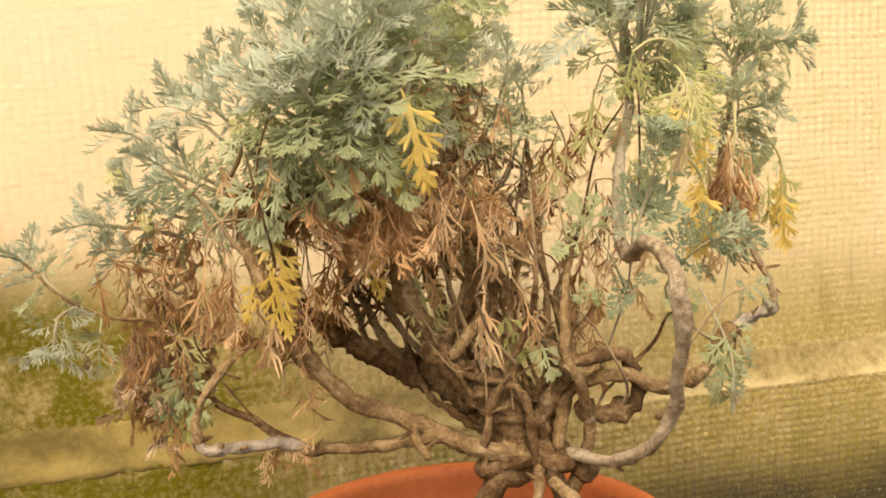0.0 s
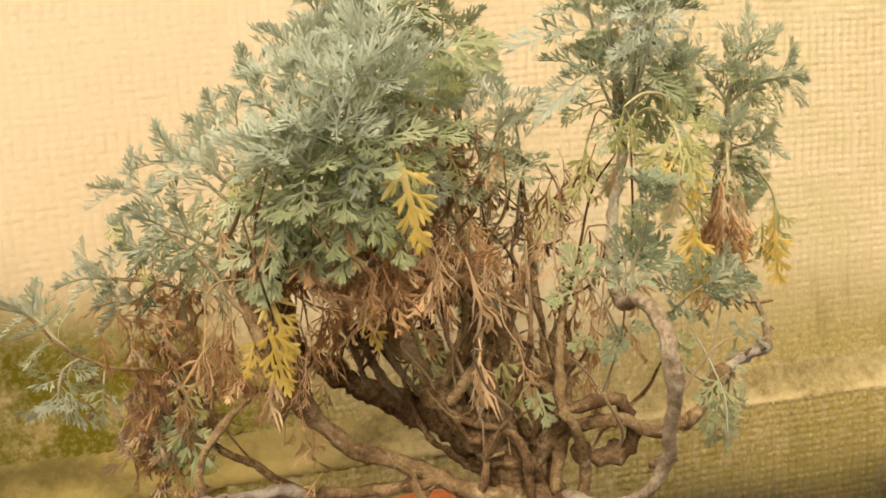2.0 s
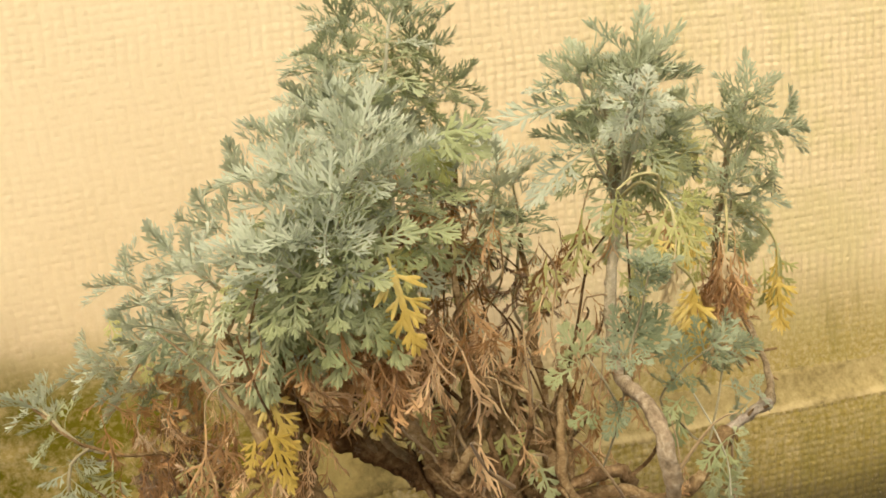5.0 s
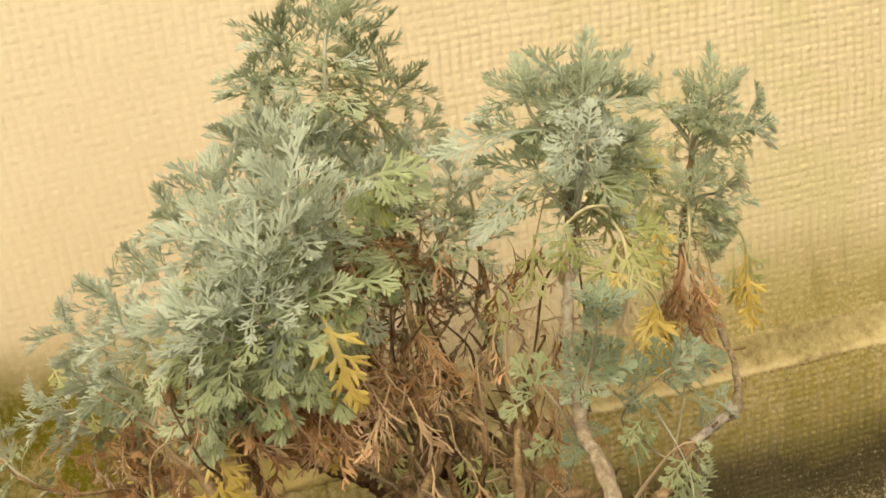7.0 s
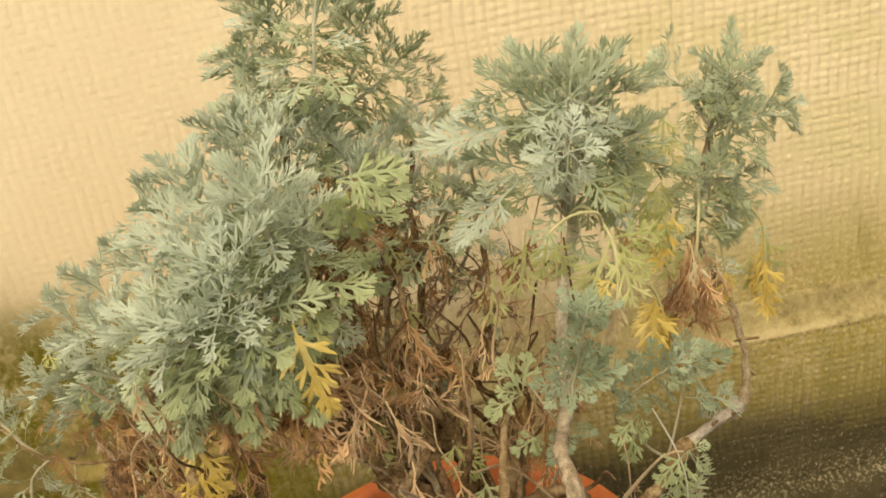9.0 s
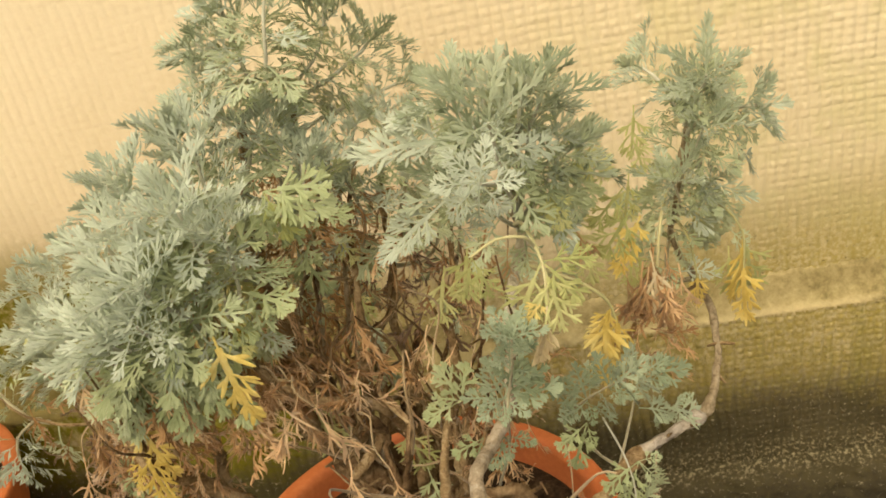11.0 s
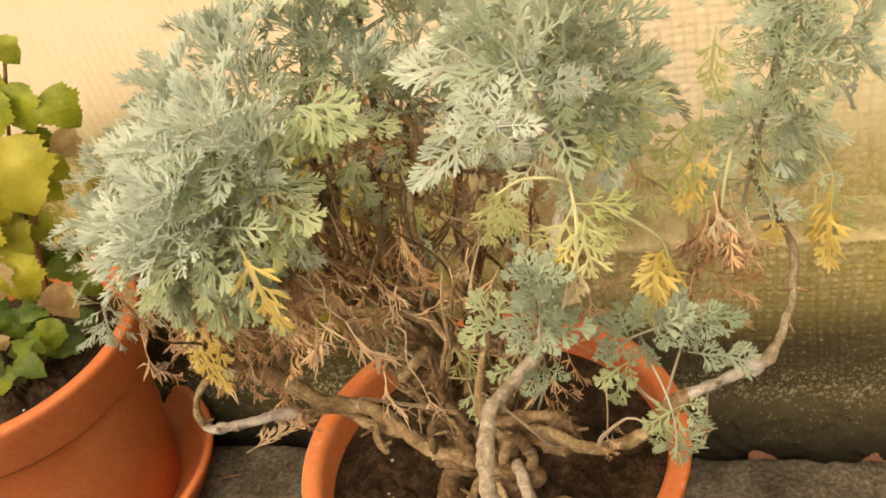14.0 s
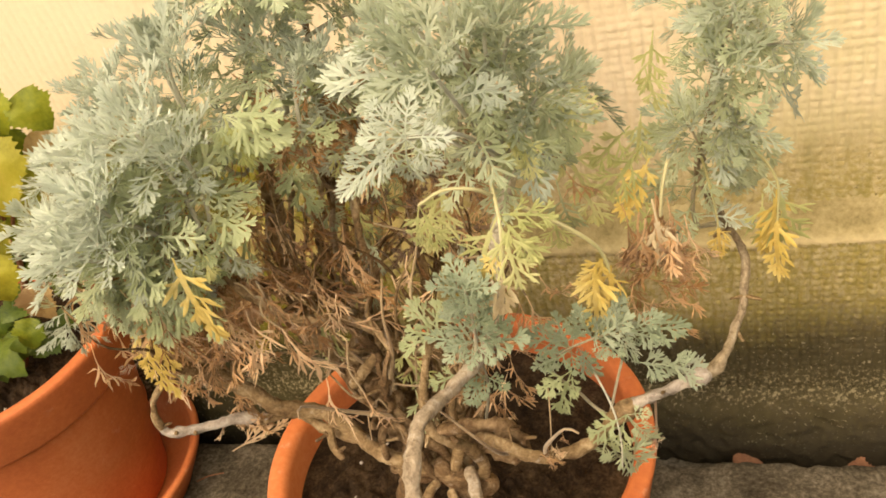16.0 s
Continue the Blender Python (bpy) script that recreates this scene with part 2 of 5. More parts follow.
def grainy(name, stops, s1, s2, rough, dist):
    m, t, b = nodes_of(name)
    pos, xyz = place_of(t)
    n1 = noise_node(t, s1, 6.0, 0.65, pos)
    n2 = noise_node(t, s2, 6.0, 0.75, pos)
    f = maths(t, "ADD", maths(t, "MULTIPLY", n1, 0.5), maths(t, "MULTIPLY", n2, 0.5))
    t.links.new(ramp(t, f, stops), b.inputs["Base Color"])
    b.inputs["Roughness"].default_value = rough
    b.inputs["Specular IOR Level"].default_value = 0.08
    bump(t, b, f, 0.8, dist)
    return m


SOIL = grainy("potting_soil", ((0.36, (0.008, 0.005, 0.003)), (0.5, (0.030, 0.018, 0.009)), (0.66, (0.10, 0.064, 0.034))), 40, 330, 0.95, 0.004)
CONCRETE = grainy("worn_concrete", ((0.38, (0.028, 0.021, 0.012)), (0.5, (0.088, 0.072, 0.046)), (0.62, (0.21, 0.178, 0.124))), 11, 170, 0.9, 0.003)
PEBBLE = grainy("pale_grit", ((0.3, (0.25, 0.2, 0.15)), (0.7, (0.6, 0.55, 0.46))), 60, 300, 0.8, 0.001)
DRY = grainy("dry_brown_leaf", ((0.3, (0.12, 0.05, 0.025)), (0.7, (0.34, 0.17, 0.09))), 30, 200, 0.8, 0.001)


# ---- mesh helpers ----
def mesh_object(name, verts, faces, material, parent=None, smooth=True, label=""):
    me = bpy.data.meshes.new(name)
    me.from_pydata(verts, [], faces)
    me.materials.append(material)
    if smooth:
        me.shade_smooth()
    ob = new(name, me)
    ob.parent = parent
    if label:
        tagged(ob, label)
    return ob


def thing(name, label, category, place=(0, 0, 0), group="", kind=""):
    e = new(name)
    e.location = place
    e.empty_display_size = 0.02
    return tagged(e, label, category, group, kind)


def spline(points, step=0.006):
    """A smooth line through the points, sampled about every step metres; also 0..1 along it."""
    p = [Vector(q) for q in points]
    p = [2 * p[0] - p[1]] + p + [2 * p[-1] - p[-2]]
    out = []
    for i in range(1, len(p) - 2):
        a, b, c, d = p[i - 1:i + 3]
        n = max(2, int((c - b).length / step))
        for k in range(n):
            u = k / n
            out.append(0.5 * (2 * b + (c - a) * u + (2 * a - 5 * b + 4 * c - d) * u * u + (3 * b - a - 3 * c + d) * u ** 3))
    out.append(p[-2])
    return out


def tube(points, r0, r1, sides=9, rough=0.12, step=0.006, knots=0.0, seed=0, crook=0.0):
    """Vertices and faces of a tapering, uneven tube along a smooth line."""
    line = spline(points, step)
    n = len(line)
    if crook:
        ends = [min(1.0, 6 * i / n, 6 * (n - 1 - i) / n) for i in range(n)]
        line = [c + noise.noise_vector(c * 24 + Vector((seed, 0, 0))) * (crook * k) + noise.noise_vector(c * 70) * (0.3 * crook * k) for c, k in zip(line, ends)]
    verts, faces = [], []
    up = Vector((0.3, 0.2, 1)).normalized()
    for i, c in enumerate(line):
        d = (line[min(i + 1, n - 1)] - line[max(i - 1, 0)]).normalized()
        side = d.cross(up)
        if side.length < 1e-3:
            side = d.cross(Vector((1, 0, 0)))
        side.normalize()
        up = side.cross(d).normalized()
        u = i / (n - 1)
        r = r0 + (r1 - r0) * u
        if knots:
            r *= 1 + knots * max(0.0, noise.noise(c * 55 + Vector((seed, 0, 0)))) ** 1.0
        for k in range(sides):
            a = 2 * math.pi * k / sides
            o = math.cos(a) * side + math.sin(a) * up
            q = c + o * r
            w = 1 + 1.0 * rough * noise.noise(Vector((math.cos(a) * 2.4 + seed, math.sin(a) * 2.4, i * step * 26))) + rough * noise.noise(q * 130 + Vector((seed * 3.1, 0, 0))) + 0.95 * rough * noise.noise(q * 300)
            verts.append(c + o * r * w)
    for i in range(n - 1):
        for k in range(sides):
            k2 = (k + 1) % sides
            faces.append((i * sides + k, i * sides + k2, (i + 1) * sides + k2, (i + 1) * sides + k))
    for end, inner, flip in ((0, 1, True), (n - 1, n - 2, False)):
        way = (line[end] - line[inner]).normalized()
        rim = list(range(end * sides, end * sides + sides))
        size = sum((verts[k] - line[end]).length for k in rim) / sides
        last = rim
        for push, shrink in ((0.45, 0.86), (0.8, 0.5), (0.92, 0.12)):
            ring = []
            for k in rim:
                ring.append(len(verts))
                verts.append(line[end] + (verts[k] - line[end]) * shrink + way * (push * size))
            for k in range(sides):
                k2 = (k + 1) % sides
                quad = (last[k], last[k2], ring[k2], ring[k])
                faces.append(quad[::-1] if flip else quad)
            last = ring
        faces.append(tuple(last[::-1]) if flip else tuple(last))
    return verts, faces


def lathe(profile, sides=96, wobble=0.0):
    verts, faces = [], []
    for r, z in profile:
        for k in range(sides):
            a = 2 * math.pi * k / sides
            w = 1 + wobble * math.sin(a * 2 + 1) + 0.4 * wobble * math.sin(a * 5)
            verts.append((r * w * math.cos(a), r * w * math.sin(a), z))
    for i in range(len(profile) - 1):
        for k in range(sides):
            k2 = (k + 1) % sides
            faces.append((i * sides + k, i * sides + k2, (i + 1) * sides + k2, (i + 1) * sides + k))
    return verts, faces


# ---- ground, wall ----
def extrude_x(name, profile, x0, x1, material, label, category="", closed=False):
    """A profile in y, z drawn out along x, as one piece of the setting."""
    n = len(profile)
    verts = [(x, y, z) for x in (x0, x1) for y, z in profile]
    faces = [(i, i + 1, n + i + 1, n + i) for i in range(n - 1)]
    if closed:
        faces.append((n - 1, 0, n, 2 * n - 1))
        faces.append(tuple(range(n))[::-1])
        faces.append(tuple(range(n, 2 * n)))
    ob = mesh_object(name, verts, faces, material, smooth=False)
    return tagged(ob, label, category, kind="structure")


GUTTER = ((-300, 0.0), (-2.0, 0.0), (-0.5, 0.0), (0.05, 0.0), (0.15, 0.0), (0.185, 0.0), (0.196, -0.002), (0.203, -0.012), (0.206, -0.055), (0.30, -0.055), (0.42, -0.055), (0.44, 0.0), (300, 0.0))


def ground_sheet():
    """Concrete floor whose edge has crumbled along the gutter."""
    xs = [-300, -20, -2] + [-1.0 + 0.005 * i for i in range(461)] + [2.5, 20, 300]
    V, F = [], []
    n = len(GUTTER)
    for x in xs:
        q = Vector((x, 0, 0))
        o = 0.010 * noise.noise(q * 9) + 0.006 * noise.noise(q * 34 + Vector((0, 5, 0))) + 0.003 * noise.noise(q * 110)
        for y, z in GUTTER:
            k = 1.0 if 0.18 < y < 0.21 else 0.0
            d = 0.0016 * noise.noise(Vector((x * 16, y * 16, 2))) if -0.6 < y < 0.2 else 0.0
            V.append((x, y + k * o, z + d - k * abs(o) * 0.4))
    for i in range(len(xs) - 1):
        for k in range(n - 1):
            a = i * n + k
            F.append((a, a + n, a + n + 1, a + 1))
    return tagged(mesh_object("ground", V, F, CONCRETE), "weathered grey-brown concrete floor crumbling along a dark gutter", "ground", kind="structure")


ground_sheet()


def relief(name, x0, x1, z0, z1, y, height, label):
    """A wall face with the plaster's woven texture as real relief: rows of small raised blocks."""
    nx, nz = int((x1 - x0) / 0.0018), int((z1 - z0) / 0.0015)
    x, z = np.meshgrid(np.linspace(x0, x1, nx), np.linspace(z0, z1, nz))
    wx = x + 0.002 * np.sin(9 * z + 2) + 0.0008 * np.sin(31 * z + 7 * x) + 0.0006 * np.sin(97 * z)
    wz = z + 0.050 * np.log1p(np.exp((0.10 - x) / 0.07)) * 0.07 + 0.0016 * np.sin(3.1 * x + 1) + 0.0004 * np.sin(23 * x + 11 * z) + 0.0004 * np.sin(71 * x + 5)
    row = np.floor(wz / 0.0081)
    wx = wx + 0.0007 * np.sin(row * 12.9898)
    col = np.floor(wx / 0.0106)
    sx, sz = np.abs(2 * (wx / 0.0106 - col) - 1), np.abs(2 * (wz / 0.0081 - row) - 1)
    cell = np.modf(np.abs(np.sin(row * 127.1 + col * 311.7) * 43758.5453))[0]
    soft = np.clip((x + 0.15) / 0.40, 0, 1) * (0.85 + 0.15 * np.sin(7 * x + 5 * z))
    h = (1 - (0.86 + 0.06 * soft) * sx ** 3) * (1 - (0.36 - 0.06 * soft) * sz ** 3) * (0.80 + 0.30 * cell)
    h += 0.06 * np.sin(410 * x + 3 * np.sin(170 * z)) * np.sin(460 * z + 2 * np.sin(230 * x))
    depth = height * (0.66 + 1.05 * soft) * h
    co = np.stack([x, y - depth, z], -1).reshape(-1, 3).astype(np.float32)
    i = np.arange(nz - 1)[:, None] * nx + np.arange(nx - 1)[None, :]
    quads = np.stack([i, i + 1, i + nx + 1, i + nx], -1).reshape(-1, 4).astype(np.int32)
    me = bpy.data.meshes.new(name)
    me.vertices.add(len(co))
    me.vertices.foreach_set("co", co.ravel())
    me.loops.add(quads.size)
    me.loops.foreach_set("vertex_index", quads.ravel())
    me.polygons.add(len(quads))
    me.polygons.foreach_set("loop_start", np.arange(0, quads.size, 4, dtype=np.int32))
    me.update(calc_edges=True)
    me.shade_smooth()
    me.materials.append(PLASTER)
    return tagged(new(name, me), label, "wall", kind="structure")


WALL_Y, LOW_Y = 0.270, 0.2555
relief("wall_plaster_upper", -0.70, 0.90, 0.303, 1.02, WALL_Y, 0.0016, "pale yellow wall with woven-textured plaster, damp near its foot")
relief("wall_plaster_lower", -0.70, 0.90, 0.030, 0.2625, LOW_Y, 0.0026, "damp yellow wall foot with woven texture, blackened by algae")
extrude_x("wall_core", ((0.275, -0.06), (0.275, 2.6), (0.40, 2.6), (0.40, -0.06)), -6, 6, PLASTER, "pale yellow plastered house wall", "wall", True)


def worn_strip(name, profile, material, label, category, rough):
    """A strip along the wall, drawn out along x with a worn, uneven surface."""
    line = spline([(0, y, z) for y, z in profile], 0.003)
    nx, n = 760, len(line)
    V, F = [], []
    for i in range(nx):
        x = -0.9 + 2.1 * i / (nx - 1)
        for p in line:
            q = Vector((x, p.y, p.z))
            o = rough * (noise.noise(q * 22) + 0.6 * noise.noise(q * 75) + 0.35 * noise.noise(q * 210))
            V.append((x, p.y + o, p.z + 0.6 * o))
    for i in range(nx - 1):
        for k in range(n - 1):
            a = i * n + k
            F.append((a, a + 1, a + n + 1, a + n))
    return tagged(mesh_object(name, V, F, material), label, category, kind="structure")


worn_strip("wall_ledge", ((0.2745, 0.313), (0.2700, 0.308), (0.2672, 0.302), (0.2650, 0.292), (0.2605, 0.276), (0.2560, 0.269), (0.2534, 0.264), (0.2532, 0.2595), (0.2560, 0.2560), (0.2700, 0.2550)), LEDGE, "narrow sloping plaster ledge with dirt and moss", "ledge", 0.0022)


worn_strip("wall_foot", ((0.2600, 0.067), (0.2530, 0.061), (0.2485, 0.048), (0.2440, 0.024), (0.2400, -0.004), (0.2380, -0.028), (0.2390, -0.056)), PLASTER, "rounded mortar foot of the wall, blackened by soot and painted shade", "wall", 0.0048)
# unseen wall added behind the camera: blocks low sky, bounces some fill
HELPER_GREY = grainy("grey_plaster", ((0.3, (0.30, 0.28, 0.24)), (0.7, (0.42, 0.40, 0.35))), 3, 60, 0.9, 0.002)
extrude_x("light_shaping_wall", ((-4.25, -0.05), (-4.25, 1.9), (-4.05, 1.9), (-4.05, -0.05)), -6, 6, HELPER_GREY, "plain grey wall added out of view to shape the light", "wall", True)


# ---- pots ----
def pot(name, place, rim_r, height, label, soil_drop):
    """A turned clay pot with a thick collar, filled with soil."""
    k = rim_r
    e = thing(name, label, "pot", place)
    body = ((0.0, 0.004), (0.640 * k, 0.004), (0.655 * k, 0.0), (0.670 * k, 0.005), (0.862 * k, height - 0.066), (0.868 * k, height - 0.0625), (0.800 * k, height - 0.055),
            (0.780 * k, height * 0.4), (0.60 * k, 0.02), (0.0, 0.02))
    mesh_object("body", *lathe(body, 96, 0.002), TERRACOTTA, e)
    collar = ((0.868 * k, height - 0.061), (0.925 * k, height - 0.0625), (0.938 * k, height - 0.059), (0.988 * k, height - 0.012), (0.998 * k, height - 0.006), (0.996 * k, height - 0.0015),
              (0.985 * k, height), (0.925 * k, height), (0.900 * k, height - 0.002), (0.888 * k, height - 0.008), (0.868 * k, height - 0.061))
    mesh_object("collar", *lathe(collar, 128, 0.002), TERRACOTTA, e)
    rng = random.Random(len(name))
    rings = [(0.0, 0.0)] + [(k * 0.885 * i / 60, 0.0) for i in range(1, 61)]
    v, f = lathe(rings, 220)
    edge = [max(0.0, min(1.0, (0.875 * k - math.hypot(x, y)) / 0.025)) for x, y, z in v]
    v = [(x, y, height - soil_drop + calm * (0.008 * noise.noise(Vector((x * 28, y * 28, 3))) + 0.008 * noise.noise(Vector((x * 95, y * 95, 7))) + 0.005 * noise.noise(Vector((x * 300, y * 300, 1))))) for (x, y, z), calm in zip(v, edge)]
    mesh_object("soil", v, f, SOIL, e, label="dark crumbly potting soil")
    vs, fs = [], []
    for i in range(44):
        a, r = rng.uniform(0, 6.283), k * 0.86 * math.sqrt(rng.random())
        c = Vector((r * math.cos(a), r * math.sin(a), height - soil_drop + rng.uniform(-0.002, 0.004)))
        s = rng.uniform(0.0008, 0.0026)
        base = len(vs)
        for dx, dy, dz in ((1, 0, 0), (0, 1, 0), (-1, 0, 0), (0, -1, 0), (0, 0, 0.8), (0, 0, -0.8)):
            vs.append(c + Vector((dx * rng.uniform(0.6, 1.2), dy * rng.uniform(0.6, 1.2), dz)) * s)
        for q in ((0, 1, 4), (1, 2, 4), (2, 3, 4), (3, 0, 4), (1, 0, 5), (2, 1, 5), (3, 2, 5), (0, 3, 5)):
            fs.append(tuple(base + j for j in q))
    grit = mesh_object("soil_crumbs", vs, fs, SOIL if soil_drop > 0.1 else PEBBLE, e)
    grit["kind"] = "stuff"
    return e


POT_Z, POT2 = 0.254, (-0.594, 0.0996, 0.006)
pot("flower_pot", (0, 0, 0), 0.173, POT_Z, "terracotta flower pot with thick collar, holding the silver shrub", 0.034)
pot("flower_pot", POT2, 0.168, 0.279, "terracotta flower pot standing in a saucer, holding a yellowing plant", 0.040)
saucer = ((0.0, 0.0), (0.140, 0.0), (0.146, 0.003), (0.170, 0.044), (0.173, 0.052), (0.1725, 0.0555), (0.169, 0.0570), (0.1635, 0.0560), (0.161, 0.050), (0.139, 0.0055), (0.0, 0.0055))
ob = mesh_object("plant_saucer", *lathe(saucer, 112, 0.002), TERRACOTTA)
ob.location = (POT2[0], POT2[1], 0)
tagged(ob, "deep terracotta plant saucer under the pot, on concrete", "saucer")


# ---- divided leaves ----
def lobe(V, F, p, d, n, length, w, bend, base_w=0.6):
    """One finger of a leaf: a folded strip, widest past its middle, with a blunt point."""
    s = d.cross(n).normalized()
    base = len(V)
    for u, h in ((0.0, base_w), (0.38, 0.88), (0.66, 1.0), (0.88, 0.62)):
        c = p + d * (length * u) + n * (bend * u * u * length)
        V.append(c - s * (w * h))
        V.append(c - n * (w * 0.40 * h))
        V.append(c + s * (w * h))
    V.append(p + d * length + n * (bend * length))
    for i in range(3):
        for k in range(2):
            a = base + i * 3 + k
            F.append((a, a + 1, a + 4, a + 3))
    F.append((base + 9, base + 10, base + 12))
    F.append((base + 10, base + 11, base + 12))


def leaf_mesh(name, seed, material, pairs=4, width=0.022, curl=0.5, cup=0.0, crumple=0.0, ang0=0.95, ang1=0.45, reach=0.36, forks=2, lift=0.1, petiole=0.35, wing=0.018):
    """A stalked leaf twice divided into narrow forward-pointing fingers, one unit long, along +y with its face up."""
    rng = random.Random(seed)
    V, F = [], []
    up = Vector((0, 0, 1))
    lobe(V, F, Vector((0, 0, 0)), Vector((0, 1, 0)), up, petiole + 0.12, 0.013, 0, 1.0)
    for i in range(6):
        y0 = petiole + (0.86 - petiole) * i / 6
        lobe(V, F, Vector((0, y0 - 0.03, 0)), Vector((0, 1, 0)), up, 0.19, wing * (1.1 - 0.4 * i / 6), 0, 0.9)

    def pinna(p, ang, length, n_sub):
        d = Vector((math.sin(ang), math.cos(ang), -lift * rng.uniform(0.3, 1.6))).normalized()
        n = (up - d * d.z + Vector((rng.uniform(-0.3, 0.3), rng.uniform(-0.3, 0.3), 0))).normalized()
        lobe(V, F, p, d, n, length, width * rng.uniform(0.85, 1.15), rng.uniform(-0.35, 0.1))
        for k in range(n_sub):
            u = 0.30 + 0.28 * k + rng.uniform(-0.04, 0.04)
            for side in (-1, 1):
                if rng.random() < 0.12:
                    continue
                a2 = ang + side * rng.uniform(0.38, 0.66)
                d2 = Vector((math.sin(a2), math.cos(a2), -lift * rng.uniform(0.0, 2.2))).normalized()
                lobe(V, F, p + d * (length * u), d2, n, length * rng.uniform(0.46, 0.62) * (1 - 0.28 * k), width * rng.uniform(0.75, 1.0), rng.uniform(-0.4, 0.1))

    for i in range(pairs):
        u = i / (pairs - 0.3)
        y = petiole + 0.02 + (0.80 - petiole) * u
        for side in (-1, 1):
            pinna(Vector((0, y + rng.uniform(-0.025, 0.025), 0)), side * (ang0 + (ang1 - ang0) * u + rng.uniform(-0.12, 0.12)), reach * (0.92 + 0.30 * u - 0.66 * u * u) * rng.uniform(0.82, 1.15), forks if u < 0.75 else max(1, forks - 1))
    pinna(Vector((0, 0.76, 0)), rng.uniform(-0.1, 0.1), 0.25, forks)
    out = []
    for v in V:
        x, y, z = v
        z += cup * x * x
        if crumple:
            q = Vector((x * 3 + seed, y * 3, z * 3))
            x, y, z = x * (1 - 0.25 * crumple), y, z
            o = noise.noise_vector(q * 1.3) * (0.20 * crumple) + noise.noise_vector(q * 3.1) * (0.07 * crumple)
            x, y, z = x + o.x * abs(y), y + o.y * abs(x), z + o.z * (abs(x) * 2 + 0.3 * y)
            a = x * 3.2 * crumple
            x, z = (math.sin(a) / (3.2 * crumple), z - (1 - math.cos(a)) / (3.2 * crumple))
        if curl:
            r = 1 / curl - z
            a = y * curl
            y, z = r * math.sin(a), 1 / curl - r * math.cos(a)
        out.append((x, y, -z))
    me = bpy.data.meshes.new(name)
    me.from_pydata(out, [], F)
    me.materials.append(material)
    me.shade_smooth()
    return me


def leaf_set(name, material, count, **k):
    return [leaf_mesh(name, 11 * i + len(name), material, **k) for i in range(count)]


LEAF = {
    "silver": leaf_set("silver_leaf", SILVER, 12, width=0.0215, curl=1.25, cup=0.2, ang0=1.08, ang1=0.5, lift=0.16, petiole=0.32),
    "young": leaf_set("young_leaf", SILVER, 10, width=0.0225, forks=1, curl=0.7, ang0=0.72, ang1=0.30, reach=0.34, lift=0.42, petiole=0.24, wing=0.016),
    "tip": leaf_set("shoot_tip_leaf", TIP_GREEN, 10, width=0.0225, forks=1, curl=0.7, ang0=0.72, ang1=0.30, reach=0.34, lift=0.42, petiole=0.24, wing=0.016),
    "sage": leaf_set("soft_sage_leaf", SAGE, 12, width=0.0215, curl=1.25, cup=0.2, ang0=1.08, ang1=0.5, lift=0.16, petiole=0.32),
    "low": leaf_set("blue_green_leaf", LOW_SILVER, 10, pairs=4, width=0.026, curl=0.8, cup=0.3, ang0=1.05, ang1=0.5, reach=0.36, forks=2, lift=0.16, petiole=0.26, wing=0.026),
    "large": leaf_set("large_silver_leaf", SILVER, 3, pairs=6, width=0.017, curl=0.8, cup=0.3, reach=0.30, lift=0.3, petiole=0.22, wing=0.024),
    "green": leaf_set("sage_leaf", GREEN, 6, pairs=3, width=0.028, curl=0.7, cup=0.2, ang0=1.0, reach=0.40, lift=0.05, petiole=0.28, wing=0.034),
    "lime": leaf_set("yellowing_leaf", LIME, 5, pairs=3, width=0.022, curl=0.8, cup=0.2, reach=0.40, lift=0.05, petiole=0.25, wing=0.030),
    "yellow": leaf_set("yellow_leaf", YELLOW, 6, pairs=4, width=0.026, curl=0.6, cup=0.5, ang0=0.85, ang1=0.4, reach=0.34, forks=1, lift=0.05, petiole=0.14, wing=0.036),
    "cream": leaf_set("bleached_leaf", CREAM, 2, pairs=3, width=0.030, curl=0.6, cup=1.2, ang0=0.6, ang1=0.3, forks=1, wing=0.036),
    "withered": leaf_set("withered_leaf", WITHERED, 12, pairs=3, width=0.0165, curl=1.3, crumple=1.0, ang0=0.55, ang1=0.25, reach=0.42, forks=1, petiole=0.25, wing=0.026),
    "dead": leaf_set("dead_leaf", DEAD, 7, pairs=3, width=0.019, curl=1.9, crumple=1.3, ang0=0.65, ang1=0.3, forks=1),
}
PICKED = {"tip": "shoot_tip_leaf", "sage": "soft_sage_leaf", "low": "blue_green_leaf", "large": "large_silver_leaf", "silver": "silver_leaf", "young": "young_leaf", "green": "sage_leaf", "lime": "yellowing_leaf", "yellow": "yellow_leaf", "cream": "bleached_leaf", "withered": "withered_leaf", "dead": "dead_leaf"}
LEAVES = {k: [] for k in LEAF}
rnd = random.Random(5)


def leaf(kind, base, direction, face, size, holder=None):
    """Note one leaf: from base along direction, its face turned to face."""
    y = Vector(direction).normalized()
    z = Vector(face) - y * Vector(face).dot(y)
    if z.length < 1e-4:
        z = Vector((0.01, -0.3, 1)) - y * Vector((0.01, -0.3, 1)).dot(y)
    z.normalize()
    x = y.cross(z)
    m = Matrix((x, y, z)).transposed().to_4x4()
    m.translation = base
    LEAVES[kind].append((m @ Matrix.Diagonal((size, size, size, 1)), rnd.randrange(len(LEAF[kind])), holder))


def from_to(kind, base, tip, face=(0, -0.8, 0.6), stretch=1.08):
    b, e = Vector(base), Vector(tip)
    leaf(kind, b, e - b, face, (e - b).length * stretch)


shrub = thing("artemisia_shrub", "gnarled silver-leaved shrub with yellow and withered leaves in a pot", "shrub", (0, 0, 0))
STEMS = []


